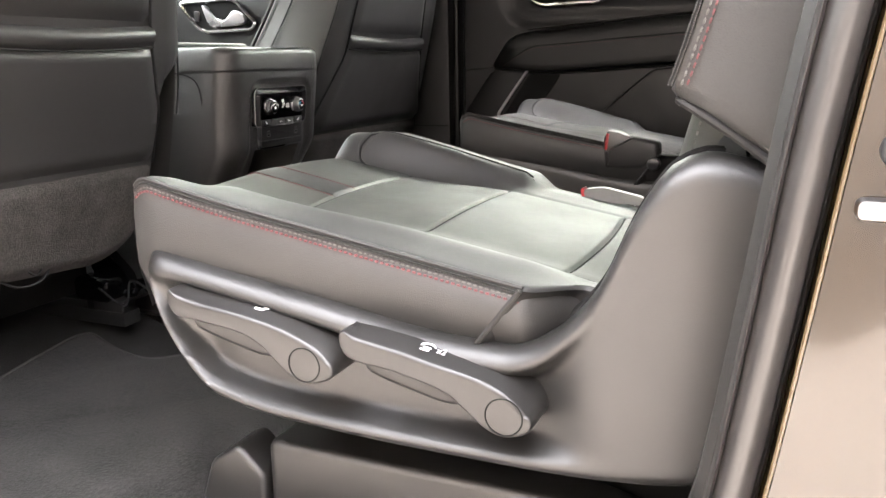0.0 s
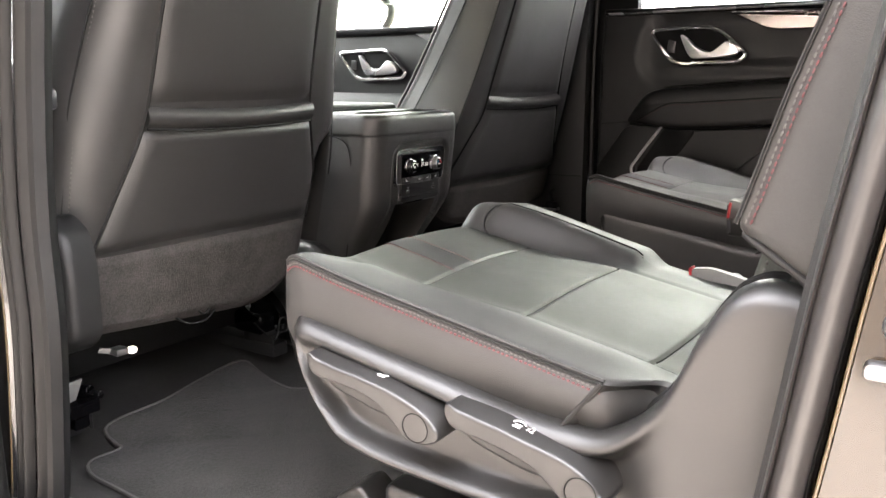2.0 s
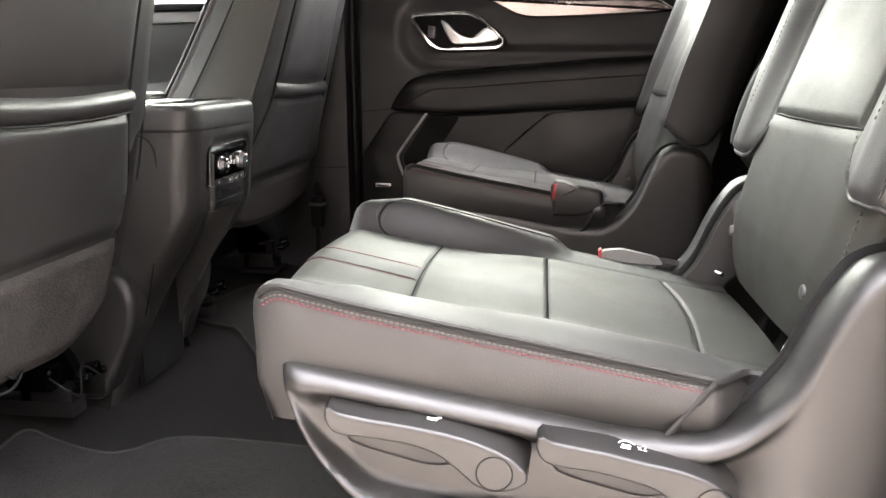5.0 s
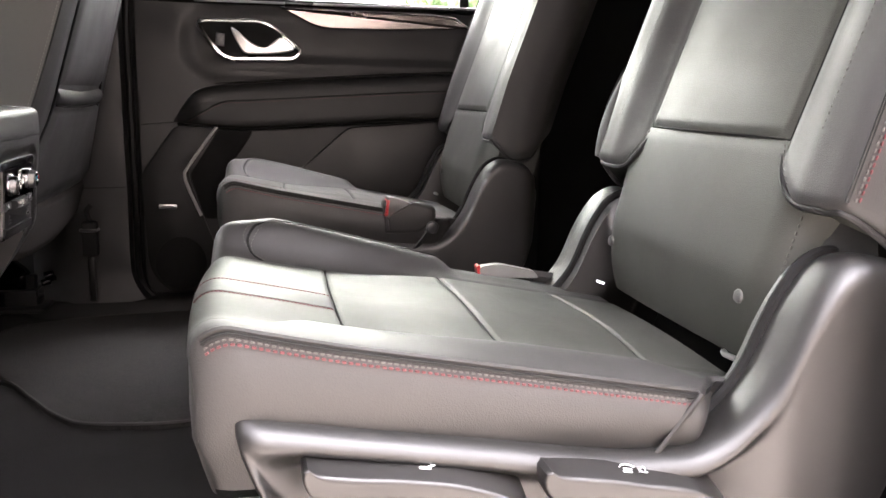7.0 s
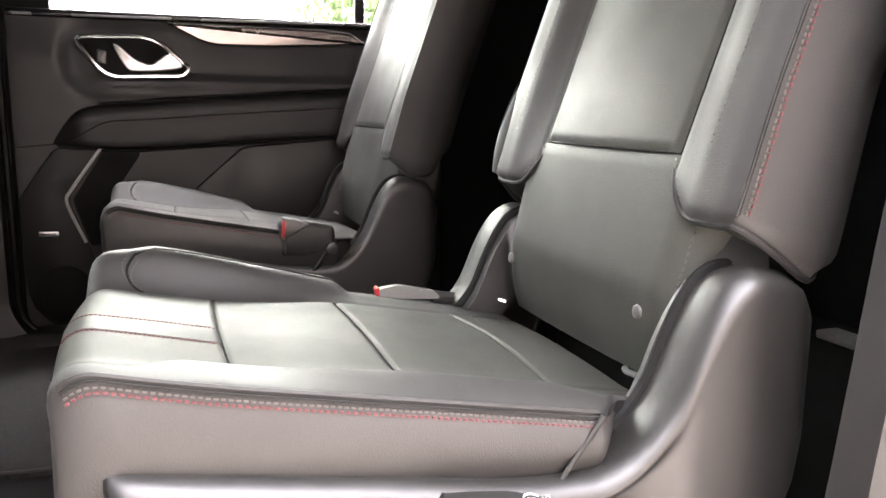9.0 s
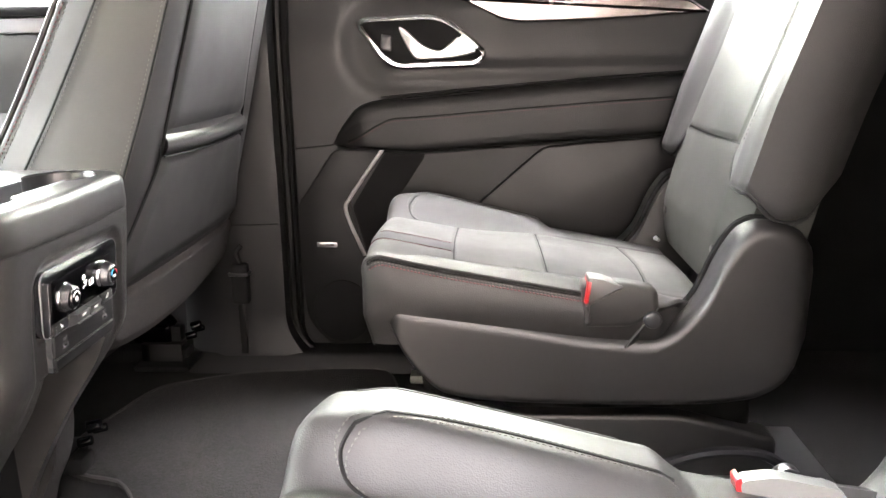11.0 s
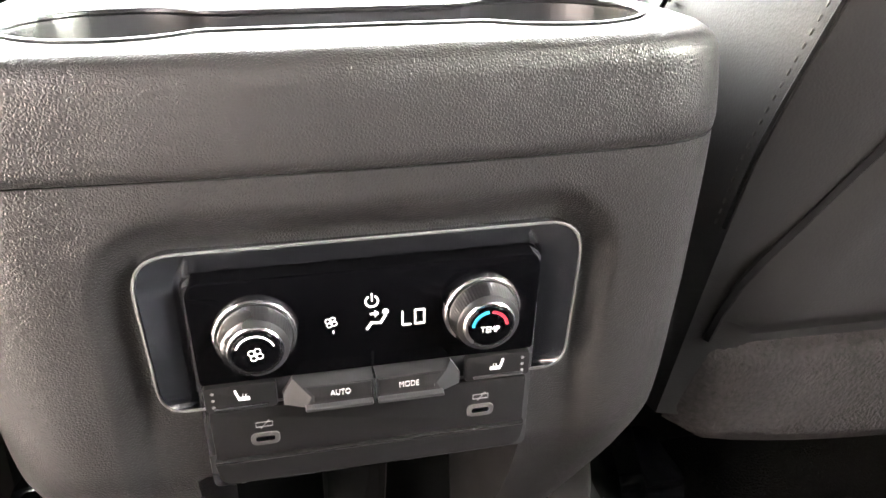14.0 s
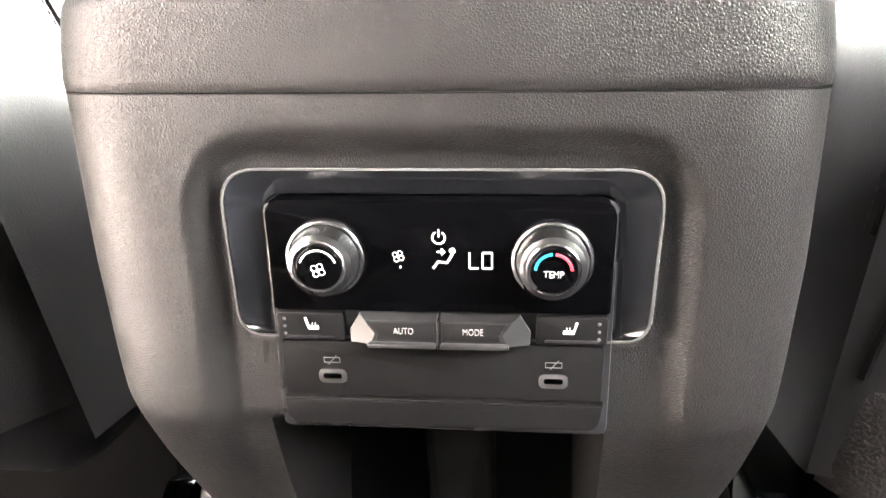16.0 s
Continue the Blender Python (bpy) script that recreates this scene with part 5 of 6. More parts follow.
        part("wire", tube(smooth_loop([W(0.36, 0.14, 0.14), W(0.33, 0.11, 0.10), W(0.30, 0.12, 0.14), W(0.27, 0.10, 0.11)], 6, False), 0.0020, 6), DARK, seat, "thin black wire")
        part("belt_strap", moved(box((-0.016, -0.002, -0.022), (0.016, 0.002, 0.022), 0.001), Matrix.Translation((-0.812, 0.075, 0.152)) @ pose(0, 0, 0, 25, 0, 12)), PALE_PLASTIC, seat, "pale belt strap end")
        part("retractor", joined(box((-0.822, 0.065, 0.108), (-0.768, 0.110, 0.132), 0.004), box((-0.812, 0.070, 0.086), (-0.786, 0.105, 0.110), 0.003)), GLOSS, seat, "glossy black belt retractor")
        # pale plate added as a glint among the parts under the seat
        part("glint_plate", moved(box((-0.011, -0.001, -0.005), (0.011, 0.001, 0.005), 0.0008), Matrix.Translation((-0.738, 0.088, 0.198)) @ pose(0, 0, 0, 20, 18, 0)), PALE_PLASTIC, seat, "small pale plate drawn as a white glint")
    return seat


near_seat = front_seat(-1, "black leather front seat with a map pocket on its back")
front_seat(1, "black leather front seat with red stitched side wings")
part("side_knob", box((-0.905, -0.055, 0.600), (-0.862, -0.025, 0.628), 0.005), SATIN_BLACK, near_seat, "black belt guide")
part("belt_tongue", box((-0.900, -0.045, 0.535), (-0.872, -0.030, 0.590), 0.004), STEEL, near_seat)

# small lamp under the near front seat
lamp = thing("footwell_lamp", (-0.64, 0.10, 0.16), "small lit footwell lamp under the front seat", "lamp")
part("housing", box((-0.712, 0.094, 0.177), (-0.688, 0.120, 0.189), 0.003), GREY_PLASTIC, lamp)
part("lens", box((-0.688, 0.090, 0.176), (-0.674, 0.104, 0.187), 0.004, 3), LAMP, lamp, "glowing lens")


# ---- centre console ----
console = thing("center_console", (0.0, 0.3, 0.0), "black grained centre console with cup holders and rear climate panel", "car console")
CON_W = curve([(0.0, 0.176), (0.04, 0.162), (0.09, 0.148), (0.15, 0.140), (0.22, 0.141), (0.26, 0.147), (0.31, 0.156), (0.34, 0.160), (0.377, 0.164), (0.414, 0.167), (0.45, 0.169), (0.53, 0.169), (0.56, 0.166)])
CON_R = curve([(0.0, 0.15), (0.10, 0.125), (0.18, 0.085), (0.25, 0.045), (0.30, 0.012), (0.34, -0.014), (0.375, -0.031), (0.43, -0.0355), (0.53, -0.0455), (0.56, -0.046)])


def con_section(z, grow=0.0, rad=0.052, n=10):
    """Half plan loop at height z, from the front on one side round the rear to the other."""
    w, r = CON_W(z) + grow, CON_R(z) - grow
    rad = min(rad, w - 0.088)
    pts = [(-w, 1.25), (-w, 0.9), (-w, 0.6), (-w, 0.4), (-w, 0.25), (-w, 0.15)]
    pts += [(-w + rad * (1 - math.cos(a)), r + rad * 0.8 * (1 - math.sin(a))) for a in [math.pi / 2 * k / n for k in range(n + 1)]]
    xs = np.concatenate((np.linspace(-w + rad, -0.0785, 31)[1:], np.linspace(-0.0735, 0.0735, 49), np.linspace(0.0785, w - rad, 31)[:-1]))
    pts += [(x, r - 0.004 * (1 - (x / (w - rad)) ** 2)) for x in xs]
    pts += [(w - rad * (1 - math.cos(a)), r + rad * 0.8 * (1 - math.sin(a))) for a in [math.pi / 2 * (1 - k / n) for k in range(n + 1)]]
    pts += [(w, 0.15), (w, 0.25), (w, 0.4), (w, 0.6), (w, 0.9), (w, 1.25)]
    return [(x - 0.004, y) for x, y in pts]


# lower body, with the hollow behind the panel and the foot opening left out of its rear
rows = []
zs = [0.34 * i / 30 for i in range(30)] + [0.34 + 0.1814 * i / 80 for i in range(81)]
for z in zs:
    row = []
    for x, y in con_section(z):
        round_box = math.hypot(max(abs(x) - 0.0725, 0), max(z - 0.4695, 0))
        dish = 0.0085 * step(0.0400, 0.0235, round_box) * step(0.30, 0.40, z)
        hole = 0.16 * step(0.0785, 0.0735, abs(x + 0.004)) * (1 - step(0.362, 0.368, z)) if y < 0.3 else 0
        dish += 0.018 * step(0.0190, 0.0135, round_box) * step(0.411, 0.417, z) * (y < 0.1)
        row.append(Vector((x, y + dish + hole, z)))
    rows.append(row)
part("body", grid(rows), CONSOLE_SKIN, console, "grained black console body", sharp=1.0)
part("joint", tube([Vector((x, y + 0.0006, 0.5216)) for x, y in con_section(0.5216)], 0.0007, 5), DARK, console)
part("side_joint", tube(smooth_loop([(-0.1745, 0.10, 0.5215), (-0.1745, 0.055, 0.517), (-0.174, 0.030, 0.500), (-0.172, 0.024, 0.46), (-0.165, 0.032, 0.38), (-0.152, 0.055, 0.28), (-0.140, 0.085, 0.18)], 6, False), 0.0012, 5), DARK, console)
# top cap with a rounded rim
CAP_Z = 0.568
rows = []
for ins, z in [(0.0010, 0.5219), (0.0001, 0.5228), (-0.0003, 0.528), (0.0, 0.54), (0.0, 0.555)] + [(0.013 * (1 - math.cos(a)), 0.555 + 0.013 * math.sin(a)) for a in [math.pi / 2 * k / 7 for k in range(1, 8)]]:
    rows.append([Vector((x, min(y, 0.150), z)) for x, y in con_section(min(z, 0.56), 0.0003 - ins)])
cap = grid(rows)


def cup_outline():
    """Two round cups joined by a slot."""
    r, cy = 0.0445, 0.024
    pts = []
    for k in range(29):
        a = radians(38 + 284 * k / 28)
        pts.append((-0.094 + r * math.cos(a), cy + r * math.sin(a)))
    for k in range(29):
        a = radians(218 + 284 * k / 28)
        pts.append((0.094 + r * math.cos(a), cy + r * math.sin(a)))
    return round_poly(pts, 0.004, 1)


CUP = cup_outline()
# flat top: filled between the rim and the cup opening
top = bmesh.new()
ov = [top.verts.new(p) for p in rows[-1] if p.y <= 0.1499] 
ov = [top.verts.new((rows[-1][0].x, 0.150, CAP_Z))] + ov + [top.verts.new((rows[-1][-1].x, 0.150, CAP_Z))]
cv = [top.verts.new((p[0], p[1], CAP_Z)) for p in CUP]
for loop in (ov, cv):
    for i in range(len(loop)):
        top.edges.new((loop[i - 1], loop[i]))
bmesh.ops.remove_doubles(top, verts=top.verts, dist=1e-5)
bmesh.ops.triangle_fill(top, edges=top.edges[:], use_beauty=True)
part("top_cap", joined(cap, top), CONSOLE_SKIN, console, "grained black top with two cup holders", sharp=0.9)
rows = [[Vector((p[0], p[1], CAP_Z - 0.0005)) for p in CUP]]
for d, k in ((0.003, 0.985), (0.03, 0.975), (0.068, 0.93), (0.075, 0.85)):
    rows.append([Vector((p[0] * (1 - (1 - k) * 0.5), 0.024 + (p[1] - 0.024) * k, CAP_Z - d)) for p in CUP])
well = grid(rows, closed=True)
well.verts.ensure_lookup_table()
well.faces.new(well.verts[-len(CUP):])
part("cup_well", well, SATIN_BLACK, console, "smooth dark cup well")
# cord added to carry the highlight of the plain cup edge
part("cup_rim", tube([Vector((p[0], p[1], CAP_Z - 0.0002)) for p in CUP], 0.0016, 8, True), SATIN_BLACK, console, "glossy cord added for the highlight on the cup edge")
part("lid_gap", box((-0.165, 0.148, 0.50), (0.160, 0.190, 0.556), 0.002), DARK, console)
lid = part("armrest_lid", box((-0.186, 0.166, 0.548), (0.188, 0.62, 0.582), 0.014, 5), LEATHER, console, "padded black leather lid")
part("stitching", stitches([(-0.05, 0.178 + 0.35 * i / 20, 0.5823) for i in range(21)], 0.0045, 0.0025), THREAD_RED, lid)
part("lid_welt", tube([(-0.172, 0.1675, 0.568), (0.174, 0.1675, 0.568)], 0.0045, 8), LEATHER, lid)
part("latch", disc((-0.07, 0.30, 0.5815), (0, 0, 1), 0.010, 0.003, 20), SATIN, lid)
part("front_deck", box((-0.160, 0.63, 0.50), (0.160, 1.25, 0.575), 0.02, 3), SATIN_BLACK, console, "glossy front deck")

# flared cheeks where the console meets the floor
for sx in (-1, 1):
    cheek = round_poly([(0.34, 0.285), (0.135, 0.278), (0.098, 0.258, 0.02), (0.082, 0.215, 0.04), (0.092, 0.150, 0.05), (0.125, 0.09, 0.04), (0.150, 0.030), (0.34, 0.030)], 0.02, 6)
    part("cheek", slab(cheek, 0.115, 0.178, lambda a, b, h: Vector((sx * (h + 0.02 * step(0.12, 0.03, b)) - 0.004, a, b)), 0.016, 5), CONSOLE_SKIN, console, "flared black base trim")

# ---- rear climate panel, set in the console's rear face ----
PM = Matrix.Translation((0.0, -0.0385, 0.440)) @ pose(0, 0, 0, 90 + 4.5, 0, 0)      # x right, y up the panel, z towards the rear seats


def Q(a, b, h):
    return PM @ Vector((a, b, h))


def quad(x0, x1, y0, y1, taper=0.0, r=0.002):
    t = lambda y: 1 - taper * (0.038 - y)
    return round_poly([(x0 * t(y0), y0), (x1 * t(y0), y0), (x1 * t(y1), y1), (x0 * t(y1), y1)], r)


panel = part("climate_panel", slab(round_poly([(-0.0745, -0.0725), (0.0745, -0.0725), (0.0755, 0.036), (-0.0755, 0.036)], 0.004), -0.03, -0.001, Q, 0.001), SATIN_BLACK, console, "black rear climate control panel")
FR = [(-0.0905, -0.0262, 0.012), (0.0905, -0.0262, 0.012), (0.0938, 0.0502, 0.018), (-0.0938, 0.0502, 0.018)]
INNER = [(-0.0765, -0.0280, 0.004), (0.0765, -0.0280, 0.004), (0.0768, 0.0385, 0.009), (-0.0768, 0.0385, 0.009)]
funnel = [[Q(p.x * k, p.y * k + 0.0125 * (1 - k), h) for p in round_poly(q, 0.012, 8)] for q, k, h in ((FR, 1.0, -0.014), (FR, 1.0, -0.002), (FR, 0.988, -0.0004), (INNER, 1.0, -0.0065), (INNER, 1.0, -0.012))]
frame_part = part("panel_frame", grid(funnel, closed=True), BEZEL, console, "glossy blue-black frame", sharp=0.6)
# light caught by the chrome edge is put into a pale grey cord
part("frame_edge", tube([Q(p.x, p.y, -0.0010) for p in round_poly(FR, 0.012, 8)], 0.0007, 6, True), PALE_PLASTIC, frame_part, "frame edge, pale grey for the light it catches")
GL = 0.0012
part("display", slab(round_poly([(-0.0735, -0.0125, 0.002), (0.0735, -0.0125, 0.002), (0.0745, 0.0375, 0.008), (-0.0745, 0.0375, 0.008)], 0.004, 6), -0.01, GL, Q, 0.0006), GLOSS, panel, "glossy black display glass")
for sx in (-1, 1):
    x0, x1 = sorted((sx * 0.0735, sx * 0.0425))
    b = part("seat_heat_button", slab(quad(x0, x1, -0.0268, -0.0135, 0.2), -0.01, 0.0022, Q, 0.0008), PORT_PLASTIC, panel)
    part("button_lip", moved(box((-0.0115, -0.0006, 0), (0.0115, 0.0006, 0.0012), 0.0003), PM @ Matrix.Translation((sx * 0.0575, -0.0248, 0.0020))), SATIN_BLACK, b)
    for k in range(3):
        part("indicator", disc(Q(sx * 0.0690, -0.0165 - 0.0036 * k, 0.0021), PM.to_3x3() @ Vector((0, 0, 1)), 0.0008, 0.0003, 10, 0.0001), GREY_PRINT, b)
    ic = PM @ Matrix.Translation((sx * 0.0565, -0.0190, 0.0023)) @ Matrix.Diagonal((-sx * 0.8, 0.8, 1, 1))
    part("symbol", moved(joined(tube([Vector((-0.0038, 0.0040, 0)), Vector((-0.0022, -0.0012, 0))], 0.0008, 4), box((-0.0025, -0.0030, -0.0001), (0.0036, -0.0008, 0.0002), 0),
                                tube([Vector((0.0, -0.0004, 0)), Vector((0.0002, 0.001, 0))], 0.0003, 4), tube([Vector((0.0016, -0.0004, 0)), Vector((0.0018, 0.001, 0))], 0.0003, 4)), ic), WHITE_PRINT, b, "white seat heater symbol")
# rocker keys
for sx, word in ((-1, "AUTO"), (1, "MODE")):
    base = [(0.0006, -0.0272), (0.0395, -0.0272), (0.0398, -0.0215), (0.0350, -0.0136), (0.0006, -0.0136)]
    face = [(0.0009, -0.0256), (0.0300, -0.0256), (0.0276, -0.0205), (0.0318, -0.0143), (0.0009, -0.0143)]
    loft = [[Q(sx * x, y, h) for x, y in q] for q, h in ((base, -0.004), (base, 0.0015), (face, 0.0076))]
    key = part("rocker_key", grid(loft, closed=True, caps=True), KEY_METAL, panel, "grey metal rocker key", sharp=0.2)
    part("key_face", slab(round_poly([(sx * 0.0016, -0.0234), (sx * 0.0270, -0.0234), (sx * 0.0262, -0.0203), (sx * 0.0300, -0.0149), (sx * 0.0016, -0.0149)], 0.0006, 2), 0.0070, 0.0079, Q, 0.0003), LEVER, key)
    part("key_lip", moved(box((0.0, -0.0010, 0), (0.0295, 0.0010, 0.0038), 0.0007), PM @ Matrix.Translation((0.0010 if sx > 0 else -0.0305, -0.0252, 0.0068))), KEY_METAL, key)
    lettering(word, 0.0043, PM @ Matrix.Translation((sx * 0.0150, -0.0190, 0.0080)) @ Matrix.Diagonal((0.74, 1, 1, 1)), "lettering", WHITE_PRINT, key)
part("key_bridge", moved(box((-0.0006, -0.0130, 0), (0.0006, 0, 0.0085), 0.0002), PM @ Matrix.Translation((0, -0.0140, 0))), SATIN, panel)
# charging ports
usb = part("port_plate", slab(quad(-0.0730, 0.0730, -0.0545, -0.0276, 0.25), -0.01, 0.0012, Q, 0.0006), PORT_PLASTIC, panel, "matt black port plate")
for sx in (-1, 1):
    cx = sx * 0.0495 + 0.0005
    ol = round_poly([(cx - 0.0064, -0.0482), (cx + 0.0064, -0.0482), (cx + 0.0064, -0.0412), (cx - 0.0064, -0.0412)], 0.0034, 6)
    port = part("port", slab(ol, 0.0, 0.0019, Q, 0.0004), GREY_PLASTIC, usb, "grey charging port surround")
    part("port_slot", slab(round_poly([(cx - 0.0042, -0.0458), (cx + 0.0042, -0.0458), (cx + 0.0042, -0.0432), (cx - 0.0042, -0.0432)], 0.0013, 5), 0.0010, 0.0021, Q, 0.0001), GLOSS, port)
    sy = PM @ Matrix.Translation((cx, -0.0368, 0.0014))
    part("symbol", moved(joined(*[tube([Vector(a), Vector(b)], 0.00025, 4) for a, b in (((-0.0036, -0.0012, 0), (0.0036, -0.0012, 0)), ((-0.0036, 0.0012, 0), (0.0036, 0.0012, 0)), ((-0.0036, -0.0012, 0), (-0.0036, 0.0012, 0)), ((0.0036, -0.0012, 0), (0.0036, 0.0012, 0)), ((-0.0016, -0.0022, 0), (0.0022, 0.0022, 0)))]), sy), GREY_PRINT, usb, "small grey charging symbol")
part("lower_lip", slab(round_poly([(-0.0705, -0.0690, 0.006), (0.0705, -0.0690, 0.006), (0.0725, -0.0552), (-0.0725, -0.0552)], 0.001), -0.01, 0.0024, Q, 0.0012), PORT_PLASTIC, panel, "matt black lower lip")
# foot opening behind the panel; matt black back plate and duct stand in for shade
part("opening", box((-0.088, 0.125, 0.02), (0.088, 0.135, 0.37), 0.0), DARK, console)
part("duct", slab(round_poly([(-0.0215, 0.06), (0.0215, 0.06), (0.0205, 0.338), (-0.0205, 0.338)], 0.006), 0.12, 0.055, lambda a, b, h: Vector((a, h + 0.10 * step(0.36, 0.05, b), b)), 0.006), DARK, console, "vertical duct cover drawn black for the shaded opening")

# knobs
AX = PM.to_3x3() @ Vector((0, 0, 1))


def knob(x, lab):
    c = (x, 0.0125)
    k = part("knob", disc(Q(*c, GL), AX, 0.0172, 0.0040, 48, 0.0012), SATIN, panel, lab)
    rows = []
    m = 128
    for r, h in ((0.0152, 0.0040), (0.0134, 0.0136), (0.0114, 0.0150)):
        rows.append([Q(c[0] + (r + (0.00028 if j % 2 else 0)) * math.cos(2 * math.pi * j / m), c[1] + (r + (0.00028 if j % 2 else 0)) * math.sin(2 * math.pi * j / m), h) for j in range(m)])
    part("knurl", grid(rows, closed=True, caps=True), KNOB_METAL, k, "knurled silver barrel")
    part("knob_gap", tube([Q(c[0] + 0.0153 * math.cos(a), c[1] + 0.0153 * math.sin(a), 0.0046) for a in [2 * math.pi * j / 40 for j in range(40)]], 0.0008, 6, True), DARK, k)
    part("cap_ring", tube([Q(c[0] + 0.0104 * math.cos(a), c[1] + 0.0104 * math.sin(a), 0.0152) for a in [2 * math.pi * j / 40 for j in range(40)]], 0.0010, 6, True), SATIN, k)
    part("cap", disc(Q(*c, 0.0150), AX, 0.0096, 0.0016, 40, 0.0008), GLOSS, k, "glossy black cap")
    return k, c


def arc(c, r, a0, a1, h, w=0.0006, n=16):
    return tube([Q(c[0] + r * math.cos(radians(a0 + (a1 - a0) * i / n)), c[1] + r * math.sin(radians(a0 + (a1 - a0) * i / n)), h) for i in range(n + 1)], w, 5)


def fan(c, size, h):
    bits = []
    for i in range(4):
        a = radians(62 + 90 * i)
        cc = (c[0] + size * 0.55 * math.cos(a), c[1] + size * 0.55 * math.sin(a))
        bits.append(tube([Q(cc[0] + size * 0.38 * math.cos(b), cc[1] + size * 0.38 * math.sin(b), h) for b in [2 * math.pi * j / 14 for j in range(14)]], 0.00020, 4, True))
    return joined(*bits)


kl, c = knob(-0.0483, "silver fan speed knob with black cap")
part("symbol", fan((c[0], c[1] - 0.0008), 0.0033, 0.0168), LIT_WHITE, kl, "lit white fan symbol")
part("arc", arc(c, 0.0078, 20, 160, 0.0167, 0.0004), LIT_WHITE, kl)
kr, c = knob(0.0483, "silver temperature knob with black cap")
lettering("TEMP", 0.0043, PM @ Matrix.Translation((c[0], c[1] - 0.0014, 0.0167)) @ Matrix.Diagonal((0.80, 1, 1, 1)), "lettering", LIT_WHITE, kr)
part("arc", arc(c, 0.0073, 95, 175, 0.0167, 0.0007), LIT_BLUE, kr, "lit blue arc")
part("arc", arc(c, 0.0073, 5, 85, 0.0167, 0.0007), LIT_RED, kr, "lit red arc")
# lit display symbols
part("symbol", joined(fan((-0.0170, 0.0130), 0.0028, GL + 0.0003), tube([Q(-0.0162, 0.0086, GL + 0.0003), Q(-0.0162, 0.0076, GL + 0.0003)], 0.0004, 4)), LIT_WHITE, panel, "lit white fan symbol")
part("symbol", joined(arc((0.0005, 0.0215), 0.0027, 120, 420, GL + 0.0003, 0.0004), tube([Q(0.0005, 0.0218, GL + 0.0003), Q(0.0005, 0.0252, GL + 0.0003)], 0.0004, 4)), LIT_WHITE, panel, "lit white power symbol")
part("symbol", joined(tube([Q(-0.0020, 0.0078, GL + 0.0003), Q(0.0002, 0.0108, GL + 0.0003), Q(0.0040, 0.0104, GL + 0.0003), Q(0.0062, 0.0142, GL + 0.0003)], 0.0006, 5),
                      arc((0.0062, 0.0158), 0.0009, 0, 360, GL + 0.0003, 0.0005), tube([Q(-0.0004, 0.0152, GL + 0.0003), Q(0.0028, 0.0152, GL + 0.0003)], 0.0005, 4),
                      tube([Q(0.0015, 0.0165, GL + 0.0003), Q(0.0030, 0.0152, GL + 0.0003), Q(0.0015, 0.0139, GL + 0.0003)], 0.0004, 4)), LIT_WHITE, panel, "lit white airflow symbol")
seg = [tube([Q(a[0], a[1], GL + 0.0003), Q(b[0], b[1], GL + 0.0003)], 0.00048, 4) for a, b in
       (((0.0135, 0.0150), (0.0135, 0.0080)), ((0.0135, 0.0080), (0.0172, 0.0080)), ((0.0190, 0.0150), (0.0190, 0.0080)), ((0.0190, 0.0080), (0.0230, 0.0080)), ((0.0230, 0.0080), (0.0230, 0.0150)), ((0.0230, 0.0150), (0.0190, 0.0150)))]
part("lettering", joined(*seg), LIT_WHITE, panel, "lit white LO in segment letters")


# ---- mats, belt parts and the outside ----
def mat(outline, z, label):
    P = [p.xy for p in smooth_loop([(*p, 0) for p in outline], 5)]
    m = thing("floor_mat", (P[0].x, P[0].y, 0.0), label, "floor mat", "floor mats")
    part("carpet_top", slab(P, 0.001, z, lambda a, b, h: Vector((a, b, h + 0.05 * step(0.12, 0.32, b) + (0.003 * math.sin(7 * a + 3 * b)))), 0.003), MAT_PILE, m, "black carpet pile")
    part("binding", tube([Vector((p.x, p.y, z - 0.001 + 0.05 * step(0.12, 0.32, p.y) + 0.003 * math.sin(7 * p.x + 3 * p.y))) for p in P], 0.0030, 6, True), BINDING, m, "dark grey bound edge")


mat([(-0.335, 0.215), (-0.45, 0.205), (-0.56, 0.185), (-0.69, 0.175), (-0.715, 0.12), (-0.725, 0.09), (-0.78, 0.09), (-0.805, 0.05), (-0.81, -0.03), (-0.82, -0.30), (-0.80, -0.44), (-0.55, -0.46), (-0.34, -0.45),
     (-0.30, -0.30), (-0.28, -0.05), (-0.335, 0.02), (-0.352, 0.06), (-0.33, 0.16)], 0.014, "black carpet mat behind the driver seat")
mat([(0.335, 0.215), (0.56, 0.20), (0.70, 0.16), (0.765, 0.05), (0.79, -0.09), (0.79, -0.30), (0.55, -0.345), (0.20, -0.35), (0.05, -0.30), (0.05, -0.12), (0.10, -0.045), (0.19, 0.02), (0.30, 0.10)], 0.014, "black carpet mat behind the passenger seat")

belt = thing("belt_anchor", (0.81, 0.03, 0.05), "black belt tensioner with strap at the pillar foot", "seat belt")
part("sleeve", box((0.800, 0.005, 0.165), (0.826, 0.045, 0.26), 0.008, 3), DARK, belt, "black plastic sleeve")
part("collar", box((0.797, 0.002, 0.232), (0.829, 0.048, 0.240), 0.003), SATIN_BLACK, belt)
part("strap", box((0.810, 0.018, 0.045), (0.814, 0.034, 0.17), 0.001), RUBBER, belt, "black belt webbing")
part("loop", tube(smooth_loop([(0.813, 0.025, 0.26), (0.812, 0.03, 0.285), (0.814, 0.018, 0.30)], 5, False), 0.006, 6), DARK, belt)

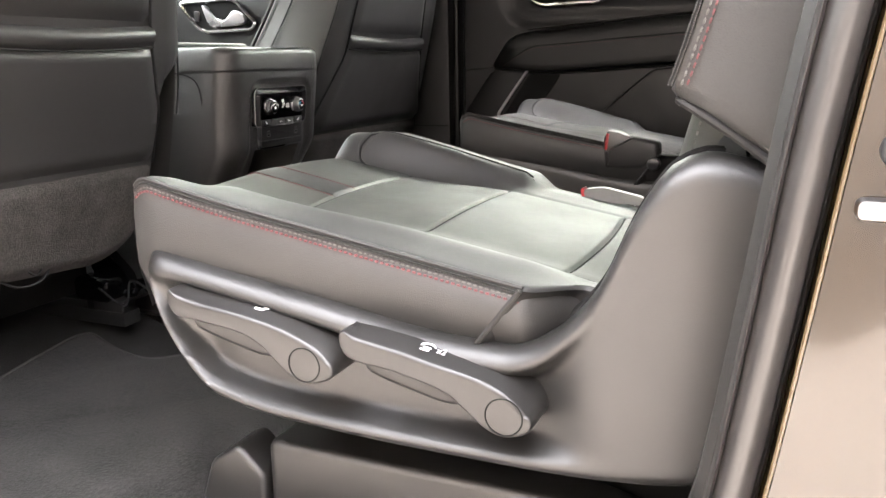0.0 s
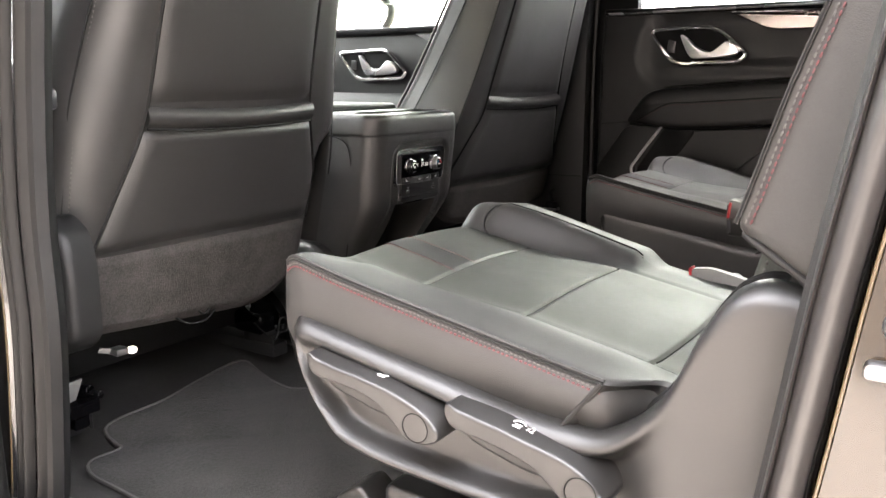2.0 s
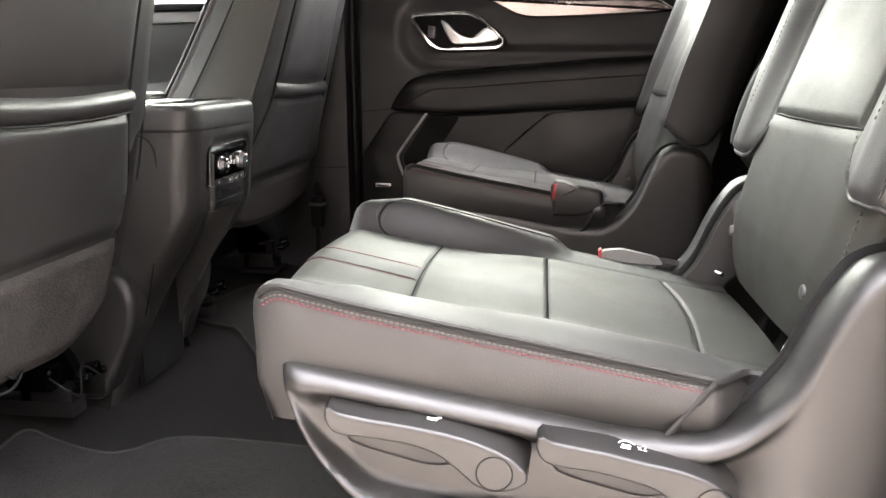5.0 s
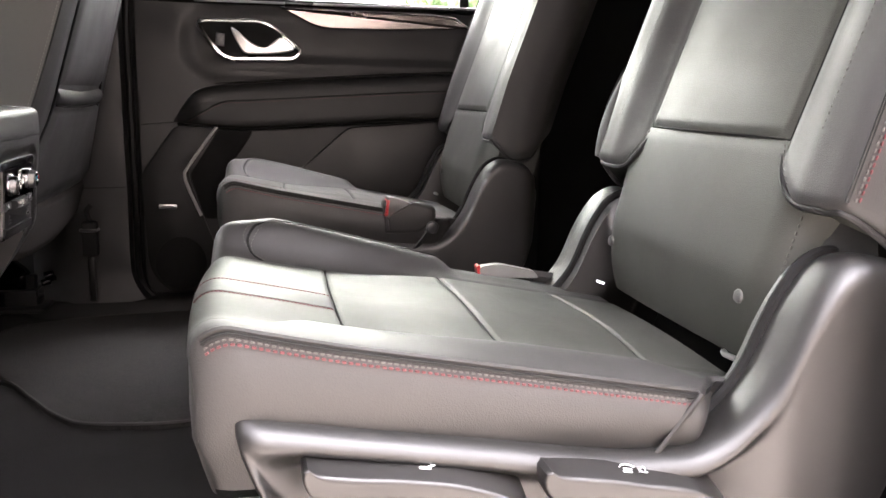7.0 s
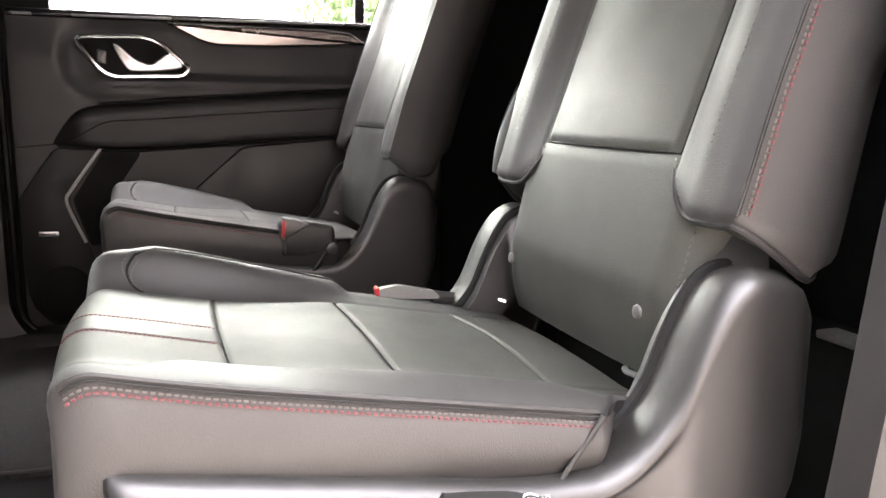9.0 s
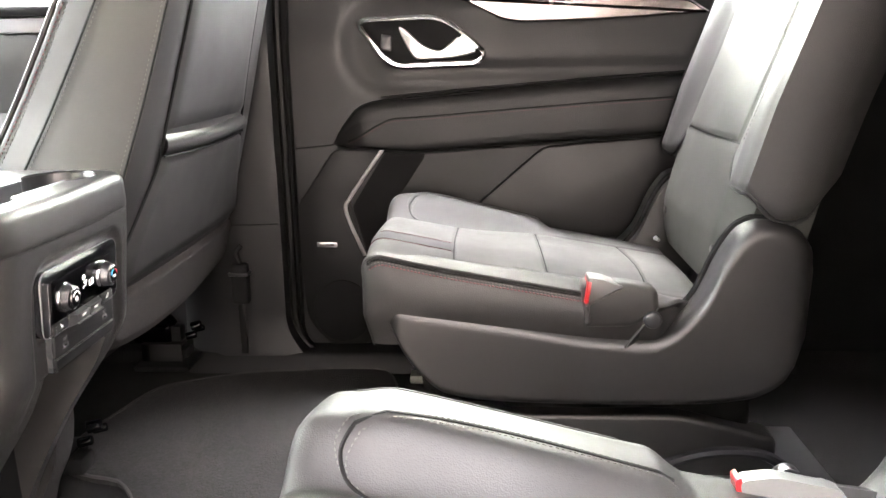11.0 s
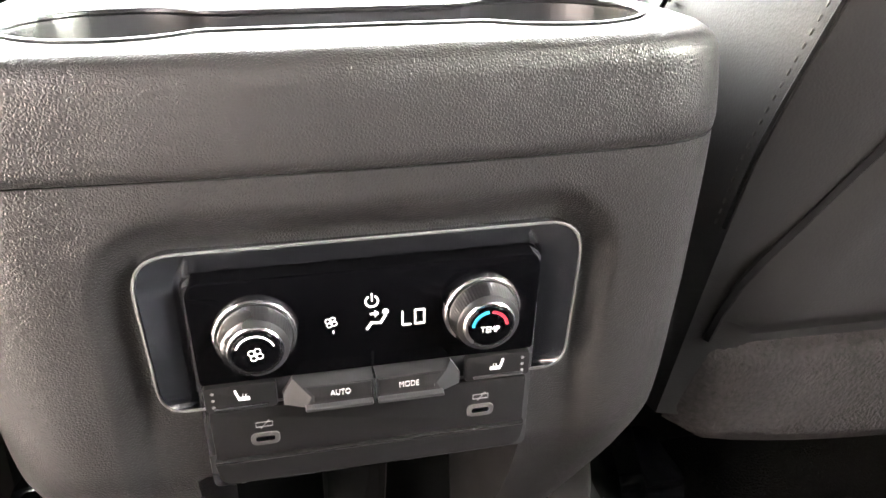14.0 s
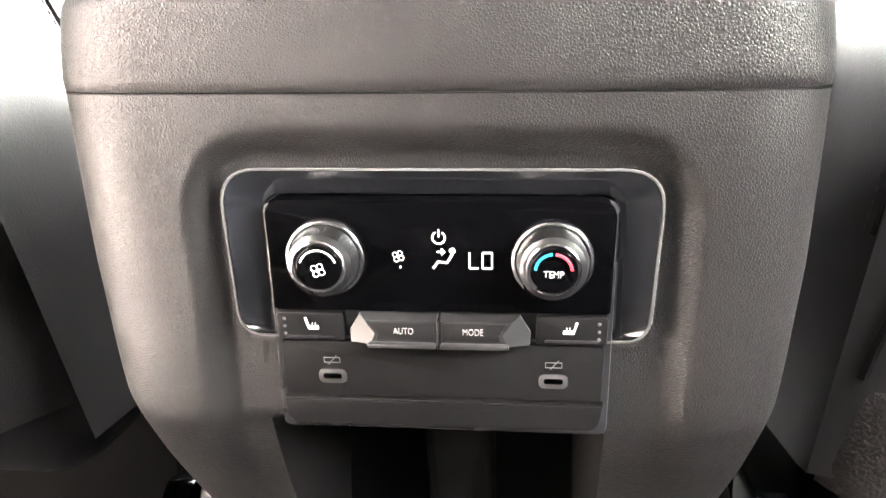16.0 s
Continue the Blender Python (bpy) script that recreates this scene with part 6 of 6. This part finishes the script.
# steel parts behind the passenger seat's foot
clutter = thing("seat_bracket", (0.78, 0.16, 0.05), "dark steel seat bracket on the carpet", "bracket")
part("plate", box((0.70, 0.12, 0.045), (0.80, 0.24, 0.056), 0.003), DARK, clutter)
part("post", box((0.755, 0.15, 0.05), (0.785, 0.18, 0.13), 0.004), DARK, clutter)

# loose belt guide and strap under the passenger captain seat
ub = thing("floor_bracket", (0.33, -0.98, 0.0), "black folding bracket on the floor under the seat", "bracket")
part("plate", box((0.28, -1.10, 0.006), (0.52, -0.80, 0.014), 0.003), SATIN_BLACK, ub)
part("arm", tube(smooth_loop([(0.30, -0.80, 0.05), (0.30, -0.88, 0.075), (0.30, -0.97, 0.072), (0.30, -1.03, 0.03)], 6, False), 0.009, 8), SATIN_BLACK, ub)
part("bar", box((0.285, -1.00, 0.028), (0.30, -0.66, 0.036), 0.002), STEEL, ub, "bare steel edge")


def tree(x, y, h, seed):
    rng = random.Random(seed)
    t = thing("tree", (x, y, -0.48), "leafy green tree beyond the car", "tree", "trees")
    part("trunk", tube([Vector((x, y, -0.48)), Vector((x + 0.1, y, h * 0.3)), Vector((x - 0.05, y + 0.1, h * 0.7))], lambda f: 0.16 * (1 - 0.7 * f), 8), BARK, t)
    bm = bmesh.new()
    for _ in range(2600):
        a, b, r = rng.uniform(0, 6.283), rng.uniform(-1, 1), rng.uniform(0.35, 1) ** 0.5
        lump = 0.75 + 0.25 * math.sin(3 * a + 5 * b + seed)
        c = Vector((x + h * 0.36 * r * lump * math.cos(a) * math.sqrt(1 - b * b), y + h * 0.36 * r * lump * math.sin(a) * math.sqrt(1 - b * b), h * 0.62 + h * 0.36 * r * lump * b))
        q = Euler((rng.uniform(0, 6), rng.uniform(0, 6), rng.uniform(0, 6))).to_matrix()
        s = rng.uniform(0.07, 0.13)
        bm.faces.new([bm.verts.new(c + q @ Vector(p) * s) for p in ((-1, 0, 0), (0, -0.5, 0.1), (1, 0, 0), (0, 0.5, 0.1))])
    part("crown", bm, LEAF, t)


tree(16.0, -4.6, 4.6, 3)
